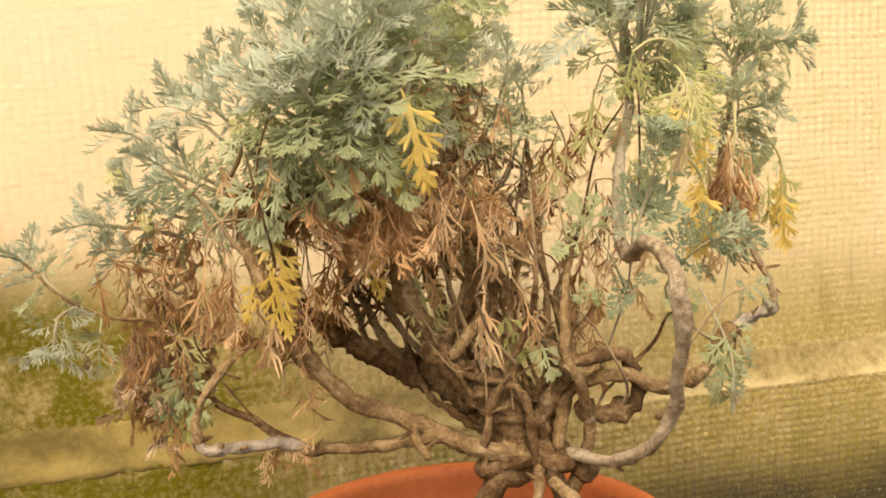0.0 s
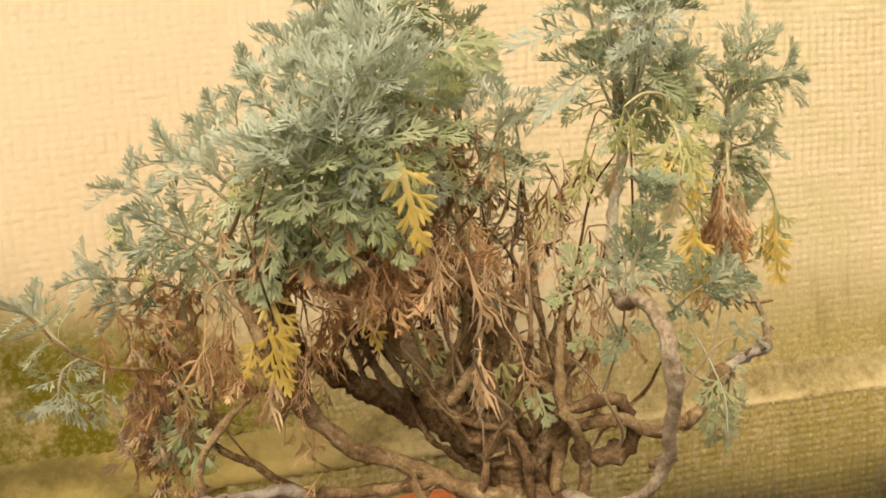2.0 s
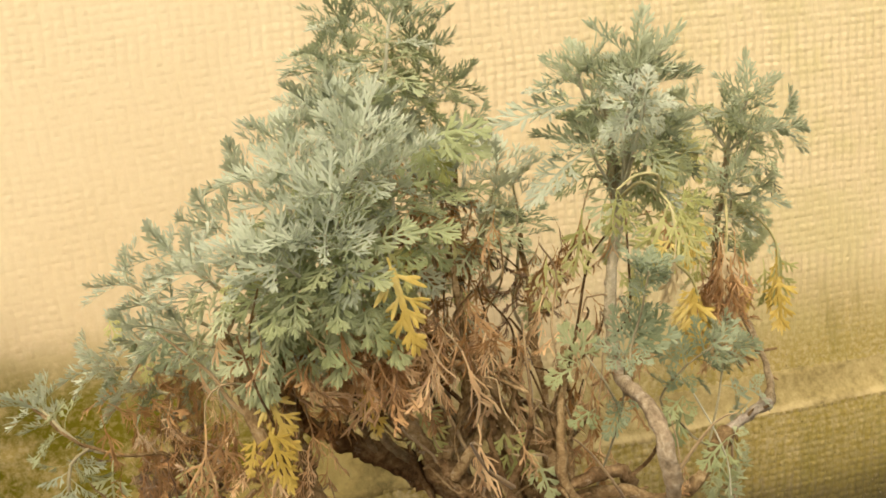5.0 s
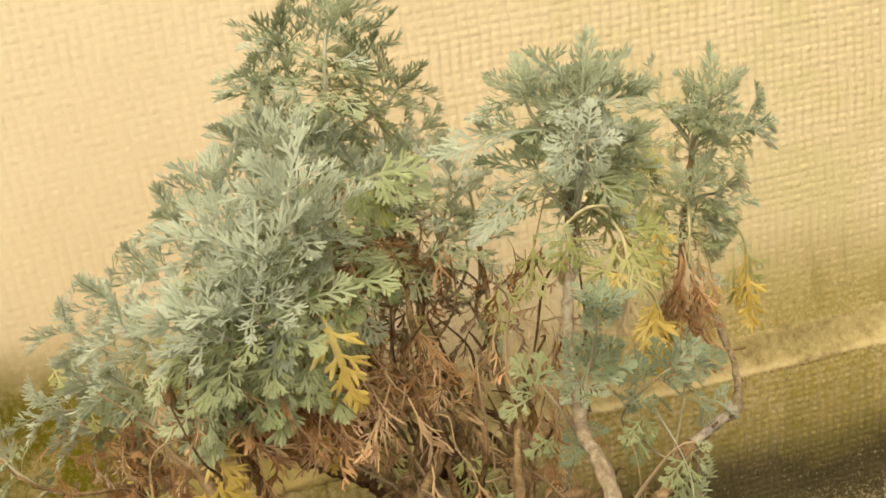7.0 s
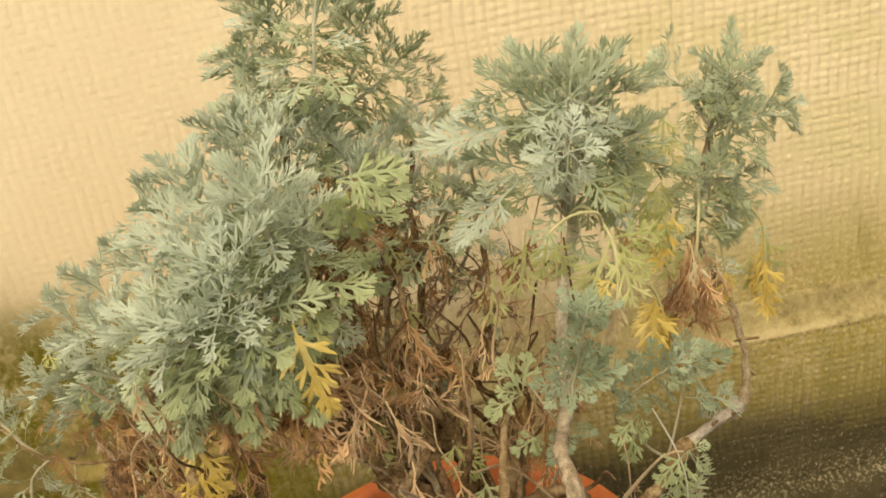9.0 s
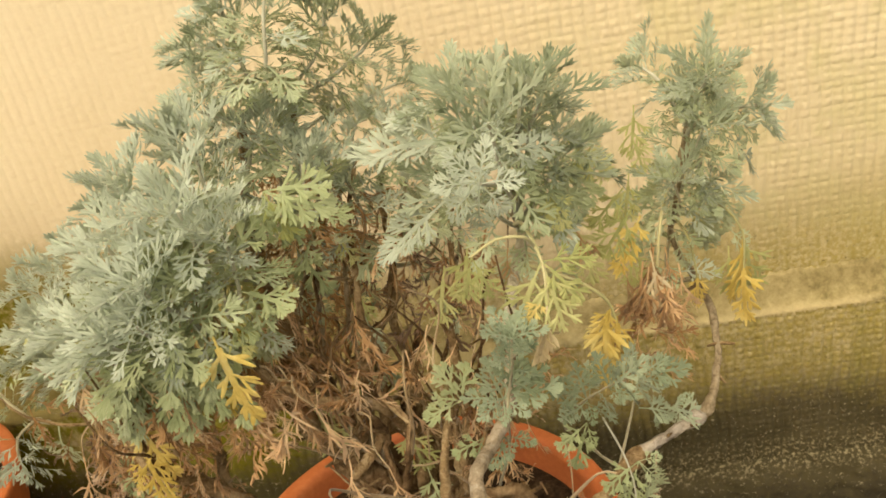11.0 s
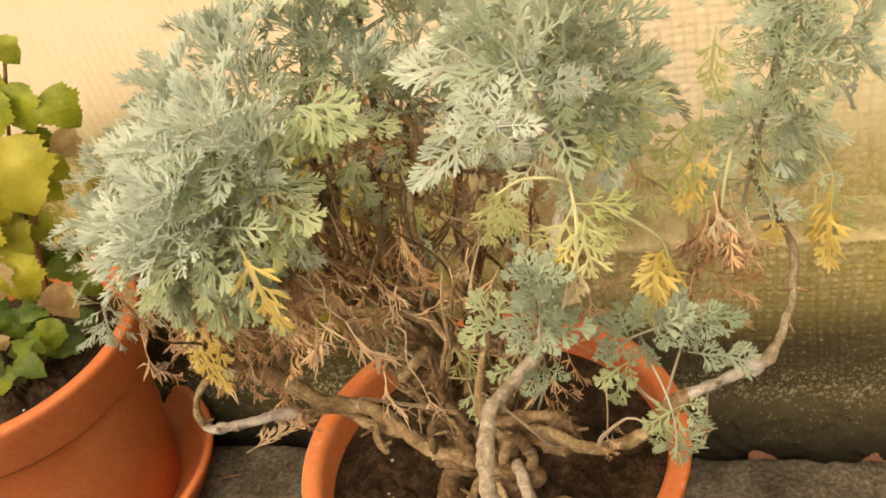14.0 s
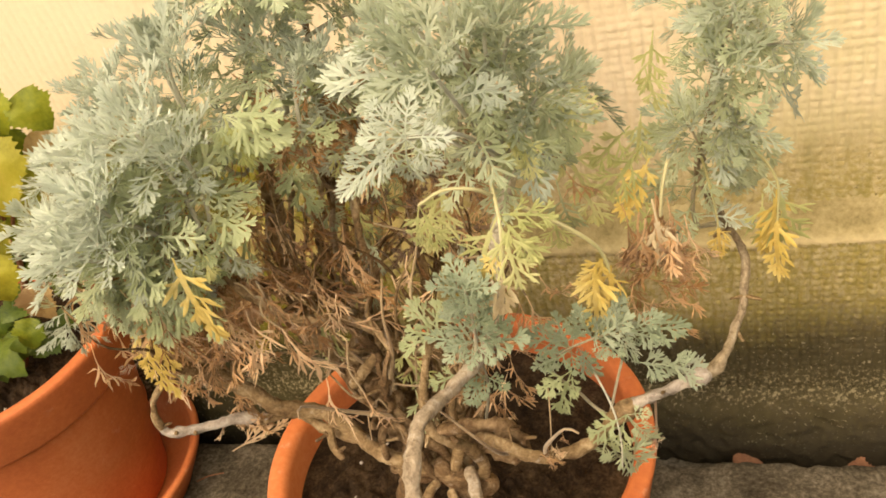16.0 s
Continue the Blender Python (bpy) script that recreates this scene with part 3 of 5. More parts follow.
def stem(name, points, r0, r1, material, knots=0.42, rough=0.25, sides=14, step=0.003, label=""):
    v, f = tube(points, 0.70 * r0, 0.75 * r1, sides, rough, step, knots, len(STEMS) + 1, 0.0045)
    STEMS.append(points)
    return mesh_object(name, v, f, material, shrub, label=label)


def sprig(points, n=18, s0=0.046, s1=0.026, start=0.12, lean0=78, lean1=36, old="sage", new_kind="young", r=0.0022):
    """A leafy shoot: a thin stem with leaves set round it in a spiral, old and large below, young and upright at the tip."""
    line = spline(points, 0.004)
    b = line[0]
    roots = [p for way in LIMB_LINES for p in way if p.z < b.z - 0.004]
    root = min(roots, key=lambda p: (p - b).length)
    grown = [root, root.lerp(b, 0.5) + Vector((0, 0, -0.1 * (b - root).length))] + list(points) if (root - b).length > 0.004 else points
    v, f = tube(grown, 0.75 * r, r * 0.5, 6, 0.1, 0.006, 0, 3, 0.004)
    shoot = mesh_object("shoot", v, f, STALK if b.z > 0.56 else SHOOT_WOOD, shrub)
    turn = rnd.uniform(0, 6.283)
    n = int(n * 1.05)
    for i in range(n):
        u = start + (1 - start) * (i / (n - 1)) ** 0.85
        k = min(len(line) - 2, int(u * (len(line) - 1)))
        d = (line[k + 1] - line[k]).normalized()
        side = d.cross(Vector((0.13, 0.31, 0.94))).normalized()
        other = d.cross(side)
        turn += 2.4 + rnd.uniform(-0.25, 0.25)
        out = math.cos(turn) * side + math.sin(turn) * other
        a = radians(lean0 + (lean1 - lean0) * u + rnd.uniform(-12, 12))
        way = d * math.cos(a) + out * math.sin(a) + Vector((0, 0, -0.06 * (1 - u)))
        face = d * 0.9 + Vector((0, -0.25, 0.35)) - out * 0.35 + Vector([rnd.uniform(-0.55, 0.55) for _ in range(3)])
        size = (1.0 * s0 + (1.2 * s1 - 1.0 * s0) * u) * rnd.uniform(0.85, 1.2)
        kind = new_kind if u > 0.68 else ("silver" if old == "sage" and rnd.random() < 0.22 else old)
        leaf(kind, line[k], way, face, size, shoot)
    tip = line[-1]
    d = (line[-1] - line[-4]).normalized()
    side = d.cross(Vector((0.13, 0.31, 0.94))).normalized()
    for i in range(5):
        turn += 1.257 + rnd.uniform(-0.2, 0.2)
        out = math.cos(turn) * side + math.sin(turn) * d.cross(side)
        a = radians(rnd.uniform(34, 66))
        leaf(new_kind, tip, d * math.cos(a) + out * math.sin(a), d * 0.8 - out * 0.5 + Vector((0, -0.2, 0.3)), s1 * rnd.uniform(1.15, 1.55), shoot)


def clump(center, radii, n, size, kind, hang=1.2):
    """Hanging withered leaves, crowded in an uneven clump."""
    for i in range(n):
        o = Vector([rnd.gauss(0, 0.5) for _ in range(3)])
        c = Vector(center) + Vector((o.x * radii[0], o.y * radii[1], o.z * radii[2]))
        d = Vector((rnd.uniform(-1, 1), rnd.uniform(-1, 0.7), rnd.uniform(-1.0, 0.5) - hang))
        f = Vector((rnd.uniform(-0.8, 0.8), rnd.uniform(-1, 0.3), rnd.uniform(-0.2, 0.8)))
        leaf(kind, c - d.normalized() * size * 0.5, d, f, size * rnd.uniform(0.7, 1.25))


# woody stems
stem("trunk", ((-0.014, -0.070, 0.205), (-0.012, -0.082, 0.270), (0.002, -0.092, 0.325), (0.020, -0.096, 0.352)), 0.0115, 0.0105, BARK, 0.7)
stem("trunk", ((0.050, -0.072, 0.205), (0.058, -0.085, 0.262), (0.052, -0.098, 0.312), (0.036, -0.100, 0.350)), 0.0095, 0.0090, BARK, 0.7)
stem("root_crown", ((-0.004, -0.092, 0.340), (0.018, -0.100, 0.346), (0.044, -0.102, 0.340), (0.068, -0.102, 0.334)), 0.0092, 0.0074, BARK, 0.9, 0.4)
stem("limb", ((0.019, -0.090, 0.336), (0.014, -0.085, 0.376), (-0.007, -0.075, 0.400), (-0.026, -0.068, 0.420)), 0.0175, 0.0125, BARK, 0.8, 0.45)
stem("limb", ((-0.016, -0.072, 0.410), (-0.029, -0.068, 0.426), (-0.047, -0.070, 0.468), (-0.050, -0.052, 0.530), (-0.055, -0.022, 0.600), (-0.050, 0.005, 0.660)), 0.0105, 0.0024, BARK_GREY, 0.8, 0.42)
stem("limb", ((-0.028, -0.070, 0.418), (-0.017, -0.072, 0.433), (-0.002, -0.072, 0.462), (0.004, -0.060, 0.500)), 0.0085, 0.0050, BARK_GREY, 0.7, 0.42)
stem("limb", ((-0.018, -0.085, 0.418), (0.004, -0.080, 0.446), (0.012, -0.066, 0.478), (0.006, -0.030, 0.560), (0.018, 0.020, 0.620)), 0.0056, 0.0016, BARK_GREY)
stem("limb", ((0.016, -0.075, 0.345), (0.010, -0.058, 0.364), (-0.009, -0.030, 0.386), (-0.035, 0.000, 0.394), (-0.067, 0.015, 0.407)), 0.0165, 0.0130, BARK, 0.6, 0.28)
stem("limb", ((-0.060, 0.012, 0.404), (-0.090, 0.012, 0.424), (-0.112, -0.010, 0.452), (-0.122, -0.028, 0.485), (-0.128, -0.030, 0.525), (-0.145, -0.005, 0.580)), 0.0105, 0.0020, BARK, 1.0, 0.45)
stem("limb", ((0.039, -0.050, 0.368), (0.033, -0.020, 0.380), (0.018, -0.005, 0.389), (0.011, 0.000, 0.407), (0.021, 0.010, 0.431), (0.031, 0.020, 0.460)), 0.0100, 0.0040, BARK, 0.9, 0.45)
stem("limb", ((-0.014, -0.062, 0.420), (0.008, -0.058, 0.436), (0.030, -0.055, 0.428), (0.054, -0.060, 0.416), (0.059, -0.095, 0.406)), 0.0068, 0.0060, BARK_GREY, 0.8, 0.42)
stem("limb", ((-0.112, -0.084, 0.416), (-0.115, -0.075, 0.435), (-0.116, -0.070, 0.457), (-0.121, -0.075, 0.481), (-0.126, -0.090, 0.506)), 0.0060, 0.0030, BARK_GREY, 0.8, 0.42)
stem("stub", ((-0.050, -0.090, 0.372), (-0.048, -0.097, 0.362), (-0.043, -0.100, 0.356)), 0.0046, 0.0034, BARK_GREY)
stem("limb", ((0.030, -0.100, 0.346), (-0.010, -0.097, 0.358), (-0.051, -0.080, 0.372), (-0.083, -0.084, 0.393), (-0.110, -0.090, 0.417), (-0.125, -0.100, 0.446), (-0.136, -0.116, 0.472), (-0.146, -0.112, 0.510), (-0.155, -0.100, 0.545)), 0.0088, 0.0056, BARK_GREY, 0.45, 0.26)
stem("limb", ((-0.034, -0.090, 0.366), (-0.066, -0.076, 0.358), (-0.096, -0.060, 0.353), (-0.122, -0.072, 0.362)), 0.0056, 0.0050, BARK_GREY, 0.8)
stem("limb", ((-0.118, -0.070, 0.361), (-0.146, -0.088, 0.371), (-0.168, -0.098, 0.377), (-0.183, -0.102, 0.380), (-0.188, -0.102, 0.388)), 0.0050, 0.0036, BARK_WHITE, 0.9, 0.42, label="limb with white flaking bark")
stem("limb", ((-0.187, -0.102, 0.386), (-0.186, -0.101, 0.398), (-0.178, -0.098, 0.414), (-0.166, -0.096, 0.428), (-0.152, -0.095, 0.440)), 0.0036, 0.0022, BARK_GREY, 0.8)
stem("limb", ((0.055, -0.100, 0.345), (0.072, -0.138, 0.350), (0.083, -0.166, 0.368), (0.090, -0.186, 0.395), (0.086, -0.208, 0.430), (0.083, -0.221, 0.457), (0.077, -0.216, 0.480), (0.076, -0.192, 0.493), (0.086, -0.150, 0.488), (0.096, -0.116, 0.478), (0.103, -0.088, 0.488)), 0.0056, 0.0056, BARK_PALE, 0.4)
stem("limb", ((0.100, -0.096, 0.482), (0.105, -0.082, 0.502), (0.110, -0.078, 0.540), (0.123, -0.066, 0.580), (0.118, -0.073, 0.620), (0.116, -0.080, 0.660)), 0.0060, 0.0040, BARK_SHOOT, 0.3)
stem("limb", ((0.046, -0.102, 0.352), (0.058, -0.094, 0.382), (0.074, -0.104, 0.395), (0.097, -0.117, 0.397), (0.122, -0.119, 0.387), (0.151, -0.108, 0.398), (0.176, -0.102, 0.418)), 0.0058, 0.0054, BARK_GREY, 0.8, 0.32)
stem("limb", ((0.174, -0.102, 0.416), (0.190, -0.098, 0.422), (0.206, -0.090, 0.424), (0.222, -0.080, 0.424)), 0.0056, 0.0050, BARK_WHITE, 0.9, 0.42, label="limb with white flaking bark")
stem("limb", ((0.216, -0.084, 0.423), (0.231, -0.069, 0.426), (0.240, -0.050, 0.437), (0.247, -0.032, 0.448), (0.248, -0.014, 0.464), (0.238, -0.010, 0.485), (0.229, -0.012, 0.510), (0.224, -0.015, 0.535), (0.230, -0.014, 0.575), (0.238, -0.014, 0.610)), 0.0044, 0.0016, BARK_TWIG, 0.7, 0.3)
for b, d in (((0.247, -0.032, 0.448), (0.010, -0.006, 0.002)), ((0.247, -0.032, 0.448), (-0.008, -0.006, 0.003)), ((0.238, -0.010, 0.485), (-0.008, -0.004, -0.002)), ((0.196, -0.095, 0.424), (0.003, -0.006, 0.008)), ((0.184, -0.100, 0.420), (-0.002, -0.007, -0.006))):
    v, f = tube((b, Vector(b) + Vector(d) * 0.6, Vector(b) + Vector(d)), 0.0016, 0.0008, 6, 0.3, 0.003)
    mesh_object("spur", v, f, BARK_GREY, shrub)
stem("limb", ((0.058, -0.095, 0.318), (0.068, -0.106, 0.360), (0.064, -0.112, 0.390), (0.050, -0.122, 0.416), (0.052, -0.116, 0.450), (0.064, -0.098, 0.500)), 0.0066, 0.0026, BARK_GREY, 0.6)
stem("limb", ((0.046, -0.120, 0.412), (0.070, -0.118, 0.414), (0.094, -0.112, 0.409), (0.101, -0.108, 0.392), (0.100, -0.104, 0.376), (0.084, -0.100, 0.370), (0.068, -0.098, 0.374)), 0.0048, 0.0076, BARK, 1.0, 0.45)
stem("limb", ((0.024, -0.094, 0.346), (0.026, -0.072, 0.400), (0.022, -0.080, 0.455), (0.004, -0.098, 0.492), (-0.022, -0.116, 0.512), (-0.042, -0.122, 0.540), (-0.058, -0.128, 0.580), (-0.070, -0.125, 0.612)), 0.0062, 0.0026, BARK_GREY)
stem("limb", ((0.026, -0.092, 0.344), (0.030, -0.050, 0.390), (0.022, -0.010, 0.450), (0.017, 0.016, 0.490), (0.024, 0.030, 0.560), (0.035, 0.050, 0.620)), 0.0062, 0.0024, BARK_GREY)
stem("limb", ((0.020, -0.092, 0.345), (-0.002, -0.050, 0.390), (-0.040, 0.016, 0.440), (-0.055, 0.050, 0.490), (-0.030, 0.030, 0.580), (-0.020, 0.030, 0.660)), 0.0062, 0.0024, BARK_GREY)
stem("limb", ((0.036, -0.095, 0.345), (0.050, -0.070, 0.380), (0.062, -0.050, 0.420), (0.064, -0.030, 0.500), (0.075, 0.020, 0.560)), 0.0056, 0.0022, BARK_GREY)
stem("limb", ((-0.200, -0.020, 0.436), (-0.218, -0.026, 0.450), (-0.246, -0.030, 0.459), (-0.269, -0.030, 0.473), (-0.288, -0.022, 0.492), (-0.302, -0.016, 0.506)), 0.0020, 0.0012, BARK_GREY)
stem("limb", ((-0.120, -0.072, 0.363), (-0.150, -0.050, 0.376), (-0.178, -0.030, 0.392), (-0.200, -0.020, 0.430), (-0.208, -0.016, 0.470)), 0.0045, 0.0020, BARK)
stem("stub", ((0.040, -0.108, 0.330), (0.052, -0.130, 0.318), (0.058, -0.142, 0.306)), 0.0052, 0.0040, BARK_GREY, label="sawn-off grey stub")
stem("stub", ((0.030, -0.108, 0.340), (0.022, -0.130, 0.336), (0.014, -0.142, 0.330)), 0.0048, 0.0036, BARK_GREY, label="sawn-off grey stub")
stem("stub", ((0.090, -0.166, 0.385), (0.104, -0.160, 0.384)), 0.0040, 0.0030, BARK)

stem("limb", ((-0.034, 0.000, 0.394), (-0.060, 0.000, 0.430), (-0.077, -0.014, 0.472), (-0.071, -0.005, 0.498), (-0.061, 0.000, 0.529)), 0.0056, 0.0026, BARK_TWIG, 0.6, 0.3, 10)
stem("limb", ((-0.007, -0.070, 0.400), (-0.016, -0.048, 0.440), (-0.027, -0.030, 0.478), (-0.033, -0.010, 0.499), (-0.029, 0.000, 0.537)), 0.0056, 0.0024, BARK_TWIG, 0.6, 0.3, 10)
stem("limb", ((-0.009, -0.030, 0.388), (-0.040, -0.010, 0.424), (-0.058, 0.000, 0.461), (-0.056, 0.010, 0.496), (-0.041, 0.020, 0.529)), 0.0040, 0.0020, BARK_TWIG, 0.6, 0.3, 10)
stem("limb", ((0.006, -0.078, 0.396), (-0.004, -0.052, 0.440), (-0.008, -0.030, 0.477), (-0.007, -0.020, 0.505), (-0.003, -0.020, 0.539), (-0.003, -0.020, 0.566)), 0.0036, 0.0018, BARK_TWIG, 0.6, 0.3, 10)
stem("limb", ((-0.060, 0.008, 0.405), (-0.078, -0.012, 0.446), (-0.083, -0.030, 0.486), (-0.082, -0.020, 0.504), (-0.072, -0.010, 0.527), (-0.061, 0.000, 0.544)), 0.0036, 0.0018, BARK_TWIG, 0.6, 0.3, 10)

# knotted brown stems crowded above the root crown
for i in range(12):
    a = Vector((rnd.uniform(-0.010, 0.060), rnd.uniform(-0.105, -0.080), 0.338))
    e = Vector((rnd.uniform(-0.085, 0.110), rnd.uniform(-0.110, 0.030), rnd.uniform(0.41, 0.51)))
    w = [Vector([rnd.uniform(-0.016, 0.016) for _ in range(3)]) for _ in range(3)]
    stem("knotted_stem", (a, a.lerp(e, 0.28) + w[0], a.lerp(e, 0.52) + w[1], a.lerp(e, 0.78) + w[2], e), rnd.uniform(0.0036, 0.0074), 0.0016, (BARK, BARK, BARK_GREY)[i % 3], 1.0, 0.5, 10)

# thin dead twigs growing out of the limbs
LIMB_LINES = [spline(p, 0.006) for p in STEMS[3:]]


def on_limb(z_lo, z_hi, x_lo=-0.16, x_hi=0.13):
    """Some point of a limb between two heights."""
    while True:
        p = rnd.choice(rnd.choice(LIMB_LINES))
        if z_lo < p.z < z_hi and x_lo < p.x < x_hi and p.y > -0.135:
            return p


for i in range(74):
    b = on_limb(0.37, 0.56)
    d = Vector((rnd.uniform(-0.05, 0.05), rnd.uniform(-0.05, 0.03), rnd.uniform(0.015, 0.09) + (0.06 if i % 4 == 0 else 0)))
    j = [Vector([rnd.uniform(-0.010, 0.010) for _ in range(3)]) for _ in range(3)]
    d.z = min(d.z, 0.585 - b.z)
    v, f = tube((b, b + d * 0.35 + j[0], b + d * 0.7 + j[1], b + d + j[2]), rnd.uniform(0.0009, 0.0020), 0.0006, 5, 0.15, 0.006)
    mesh_object("twig", v, f, (BARK, BARK_GREY, STRAW)[i % 3], shrub)
# short broken spurs along the thick wood
for i in range(60):
    b = on_limb(0.33, 0.48, -0.20, 0.25)
    d = Vector((rnd.uniform(-1, 1), rnd.uniform(-1, 0.4), rnd.uniform(-0.4, 1))).normalized() * rnd.uniform(0.007, 0.013)
    v, f = tube((b, b + d * 0.6, b + d), rnd.uniform(0.0014, 0.0030), 0.0009, 6, 0.3, 0.003)
    mesh_object("spur", v, f, (BARK, BARK_GREY)[i % 2], shrub)


def hanging(base, n, reach, drop, size, kind="withered"):
    """Thin dry stalks that arch out of one place and end in a withered leaf."""
    for i in range(n):
        a = rnd.uniform(0, 6.283)
        o = Vector((math.cos(a), math.sin(a) - 0.35, 0)) * reach * rnd.uniform(0.4, 1.1)
        b = Vector(base)
        e = b + o + Vector((0, 0, -drop * rnd.uniform(0.4, 1.2)))
        m = b + o * 0.55 + Vector((0, 0, rnd.uniform(0.002, 0.016)))
        w = [Vector([rnd.uniform(-0.006, 0.006) for _ in range(3)]) for _ in range(2)]
        v, f = tube((b, (b + m) * 0.5 + w[0], m, (m + e) * 0.5 + w[1] + Vector((0, 0, 0.004)), e), 0.0008, 0.0005, 5, 0.1, 0.004)
        mesh_object("dry_stalk", v, f, STRAW, shrub)
        if kind:
            leaf(kind, e, Vector((o.x * 0.4, o.y * 0.4, -0.03 - 0.02 * rnd.random())), Vector((rnd.uniform(-0.6, 0.6), -1, 0.3)), size * rnd.uniform(0.75, 1.3))


for i in range(17):
    hanging(on_limb(0.475, 0.60), 3, 0.030, 0.022, 0.052)
for i in range(8):
    hanging(on_limb(0.40, 0.52), 2, 0.022, 0.020, 0.030, None)


def petiole(points, r=0.0014, material=None):
    v, f = tube(points, r, r * 0.7, 6, 0.08, 0.005)
    mesh_object("leaf_stalk", v, f, material or PALE_STALK, shrub)


PALE_STALK = leaf_material("pale_leaf_stalk", (0.36, 0.34, 0.14), (0.52, 0.48, 0.22), (0.64, 0.58, 0.32), 0.10)

# leafy shoots: the tall back ones
sprig(((-0.030, -0.005, 0.669), (-0.018, -0.005, 0.711), (-0.008, 0.000, 0.743)), 30, 0.046, 0.032, new_kind='tip')
sprig(((-0.033, 0.000, 0.669), (-0.041, 0.010, 0.707), (-0.044, 0.012, 0.732)), 20, 0.044, 0.028, 0.1, new_kind='tip')
sprig(((-0.037, 0.000, 0.668), (-0.054, 0.005, 0.692), (-0.064, 0.005, 0.713)), 13, 0.040, 0.026, 0.3, new_kind='tip')
sprig(((-0.019, 0.010, 0.665), (0.009, 0.030, 0.692), (0.016, 0.040, 0.715)), 24, 0.044, 0.028, 0.05, new_kind='tip')
sprig(((-0.013, 0.020, 0.658), (0.024, 0.050, 0.671), (0.038, 0.060, 0.681)), 21, 0.042, 0.026, 0.1, new_kind='tip')
sprig(((-0.018, 0.020, 0.636), (0.019, 0.050, 0.641), (0.052, 0.060, 0.647)), 12, 0.040, 0.026, 0.3, new_kind='tip')
sprig(((-0.031, 0.000, 0.640), (-0.051, -0.020, 0.663), (-0.063, -0.030, 0.679)), 12, 0.040, 0.028, 0.2, new_kind='tip')
from_to("silver", (-0.045, 0.004, 0.704), (-0.091, 0.002, 0.728), (0, -0.3, 0.95), 1.05)
from_to("silver", (-0.044, 0.004, 0.721), (-0.064, 0.002, 0.746), (0, -0.3, 0.95), 1.05)
from_to("silver", (-0.045, 0.004, 0.686), (-0.085, 0.002, 0.708), (0, -0.3, 0.95), 1.05)
from_to("silver", (-0.050, 0.004, 0.681), (-0.083, 0.002, 0.692), (0, -0.3, 0.95), 1.05)
from_to("silver", (-0.032, 0.004, 0.702), (-0.066, 0.002, 0.723), (0, -0.3, 0.95), 1.05)
from_to("silver", (-0.029, 0.004, 0.724), (-0.049, 0.002, 0.750), (0, -0.3, 0.95), 1.05)
# shoots that fill the middle
sprig(((0.025, 0.000, 0.550), (0.047, 0.000, 0.589), (0.057, 0.000, 0.619)), 14, 0.042, 0.028)
sprig(((0.052, 0.020, 0.529), (0.072, 0.020, 0.573), (0.073, 0.020, 0.601)), 12, 0.040, 0.026)
sprig(((0.010, -0.020, 0.555), (0.019, -0.020, 0.587), (0.014, -0.020, 0.612)), 12, 0.042, 0.028)
sprig(((-0.020, 0.000, 0.551), (-0.013, -0.010, 0.593), (-0.005, -0.020, 0.629)), 9, 0.038, 0.030, 0.6)
sprig(((0.023, 0.040, 0.516), (0.040, 0.040, 0.547), (0.057, 0.040, 0.573)), 12, 0.042, 0.026)
sprig(((0.070, 0.040, 0.505), (0.076, 0.040, 0.538), (0.083, 0.040, 0.565)), 9, 0.038, 0.024, new_kind="low")
sprig(((-0.013, -0.040, 0.574), (-0.012, -0.040, 0.610), (-0.010, -0.030, 0.637)), 14, 0.044, 0.028, old="green")
sprig(((-0.030, -0.020, 0.606), (-0.033, -0.020, 0.634), (-0.035, -0.020, 0.654)), 13, 0.042, 0.028, 0.1)
sprig(((0.001, 0.000, 0.591), (0.011, 0.020, 0.614), (0.019, 0.030, 0.632)), 13, 0.042, 0.028, 0.1)
sprig(((-0.052, -0.030, 0.618), (-0.043, -0.020, 0.644), (-0.032, -0.010, 0.662)), 12, 0.042, 0.028, 0.1)
sprig(((0.025, 0.020, 0.588), (0.038, 0.030, 0.613), (0.046, 0.040, 0.629)), 11, 0.040, 0.026, 0.1)
sprig(((-0.053, 0.020, 0.499), (-0.052, 0.020, 0.535), (-0.049, 0.020, 0.564)), 10, 0.040, 0.028, 0.1)
sprig(((-0.040, 0.040, 0.500), (-0.035, 0.040, 0.536), (-0.032, 0.040, 0.565)), 10, 0.040, 0.028, 0.1)
sprig(((-0.083, 0.030, 0.505), (-0.077, 0.030, 0.541), (-0.069, 0.030, 0.574)), 10, 0.040, 0.028, 0.1)
sprig(((-0.027, 0.030, 0.469), (-0.013, 0.030, 0.500), (-0.004, 0.030, 0.525)), 9, 0.040, 0.028, 0.1)
# the dome in front
sprig(((-0.053, -0.120, 0.590), (-0.058, -0.117, 0.625), (-0.059, -0.127, 0.656)), 22, 0.048, 0.030)
sprig(((-0.055, -0.080, 0.587), (-0.057, -0.080, 0.636), (-0.057, -0.080, 0.673)), 20, 0.046, 0.030)
sprig(((-0.062, -0.060, 0.586), (-0.070, -0.065, 0.642), (-0.075, -0.060, 0.672)), 18, 0.044, 0.028)
sprig(((-0.079, -0.080, 0.592), (-0.095, -0.085, 0.637), (-0.101, -0.085, 0.660)), 20, 0.046, 0.028)
sprig(((-0.089, -0.070, 0.579), (-0.116, -0.065, 0.620), (-0.131, -0.060, 0.638)), 16, 0.042, 0.026)
sprig(((-0.078, -0.120, 0.580), (-0.101, -0.117, 0.616), (-0.108, -0.122, 0.640)), 20, 0.046, 0.030, old="green")
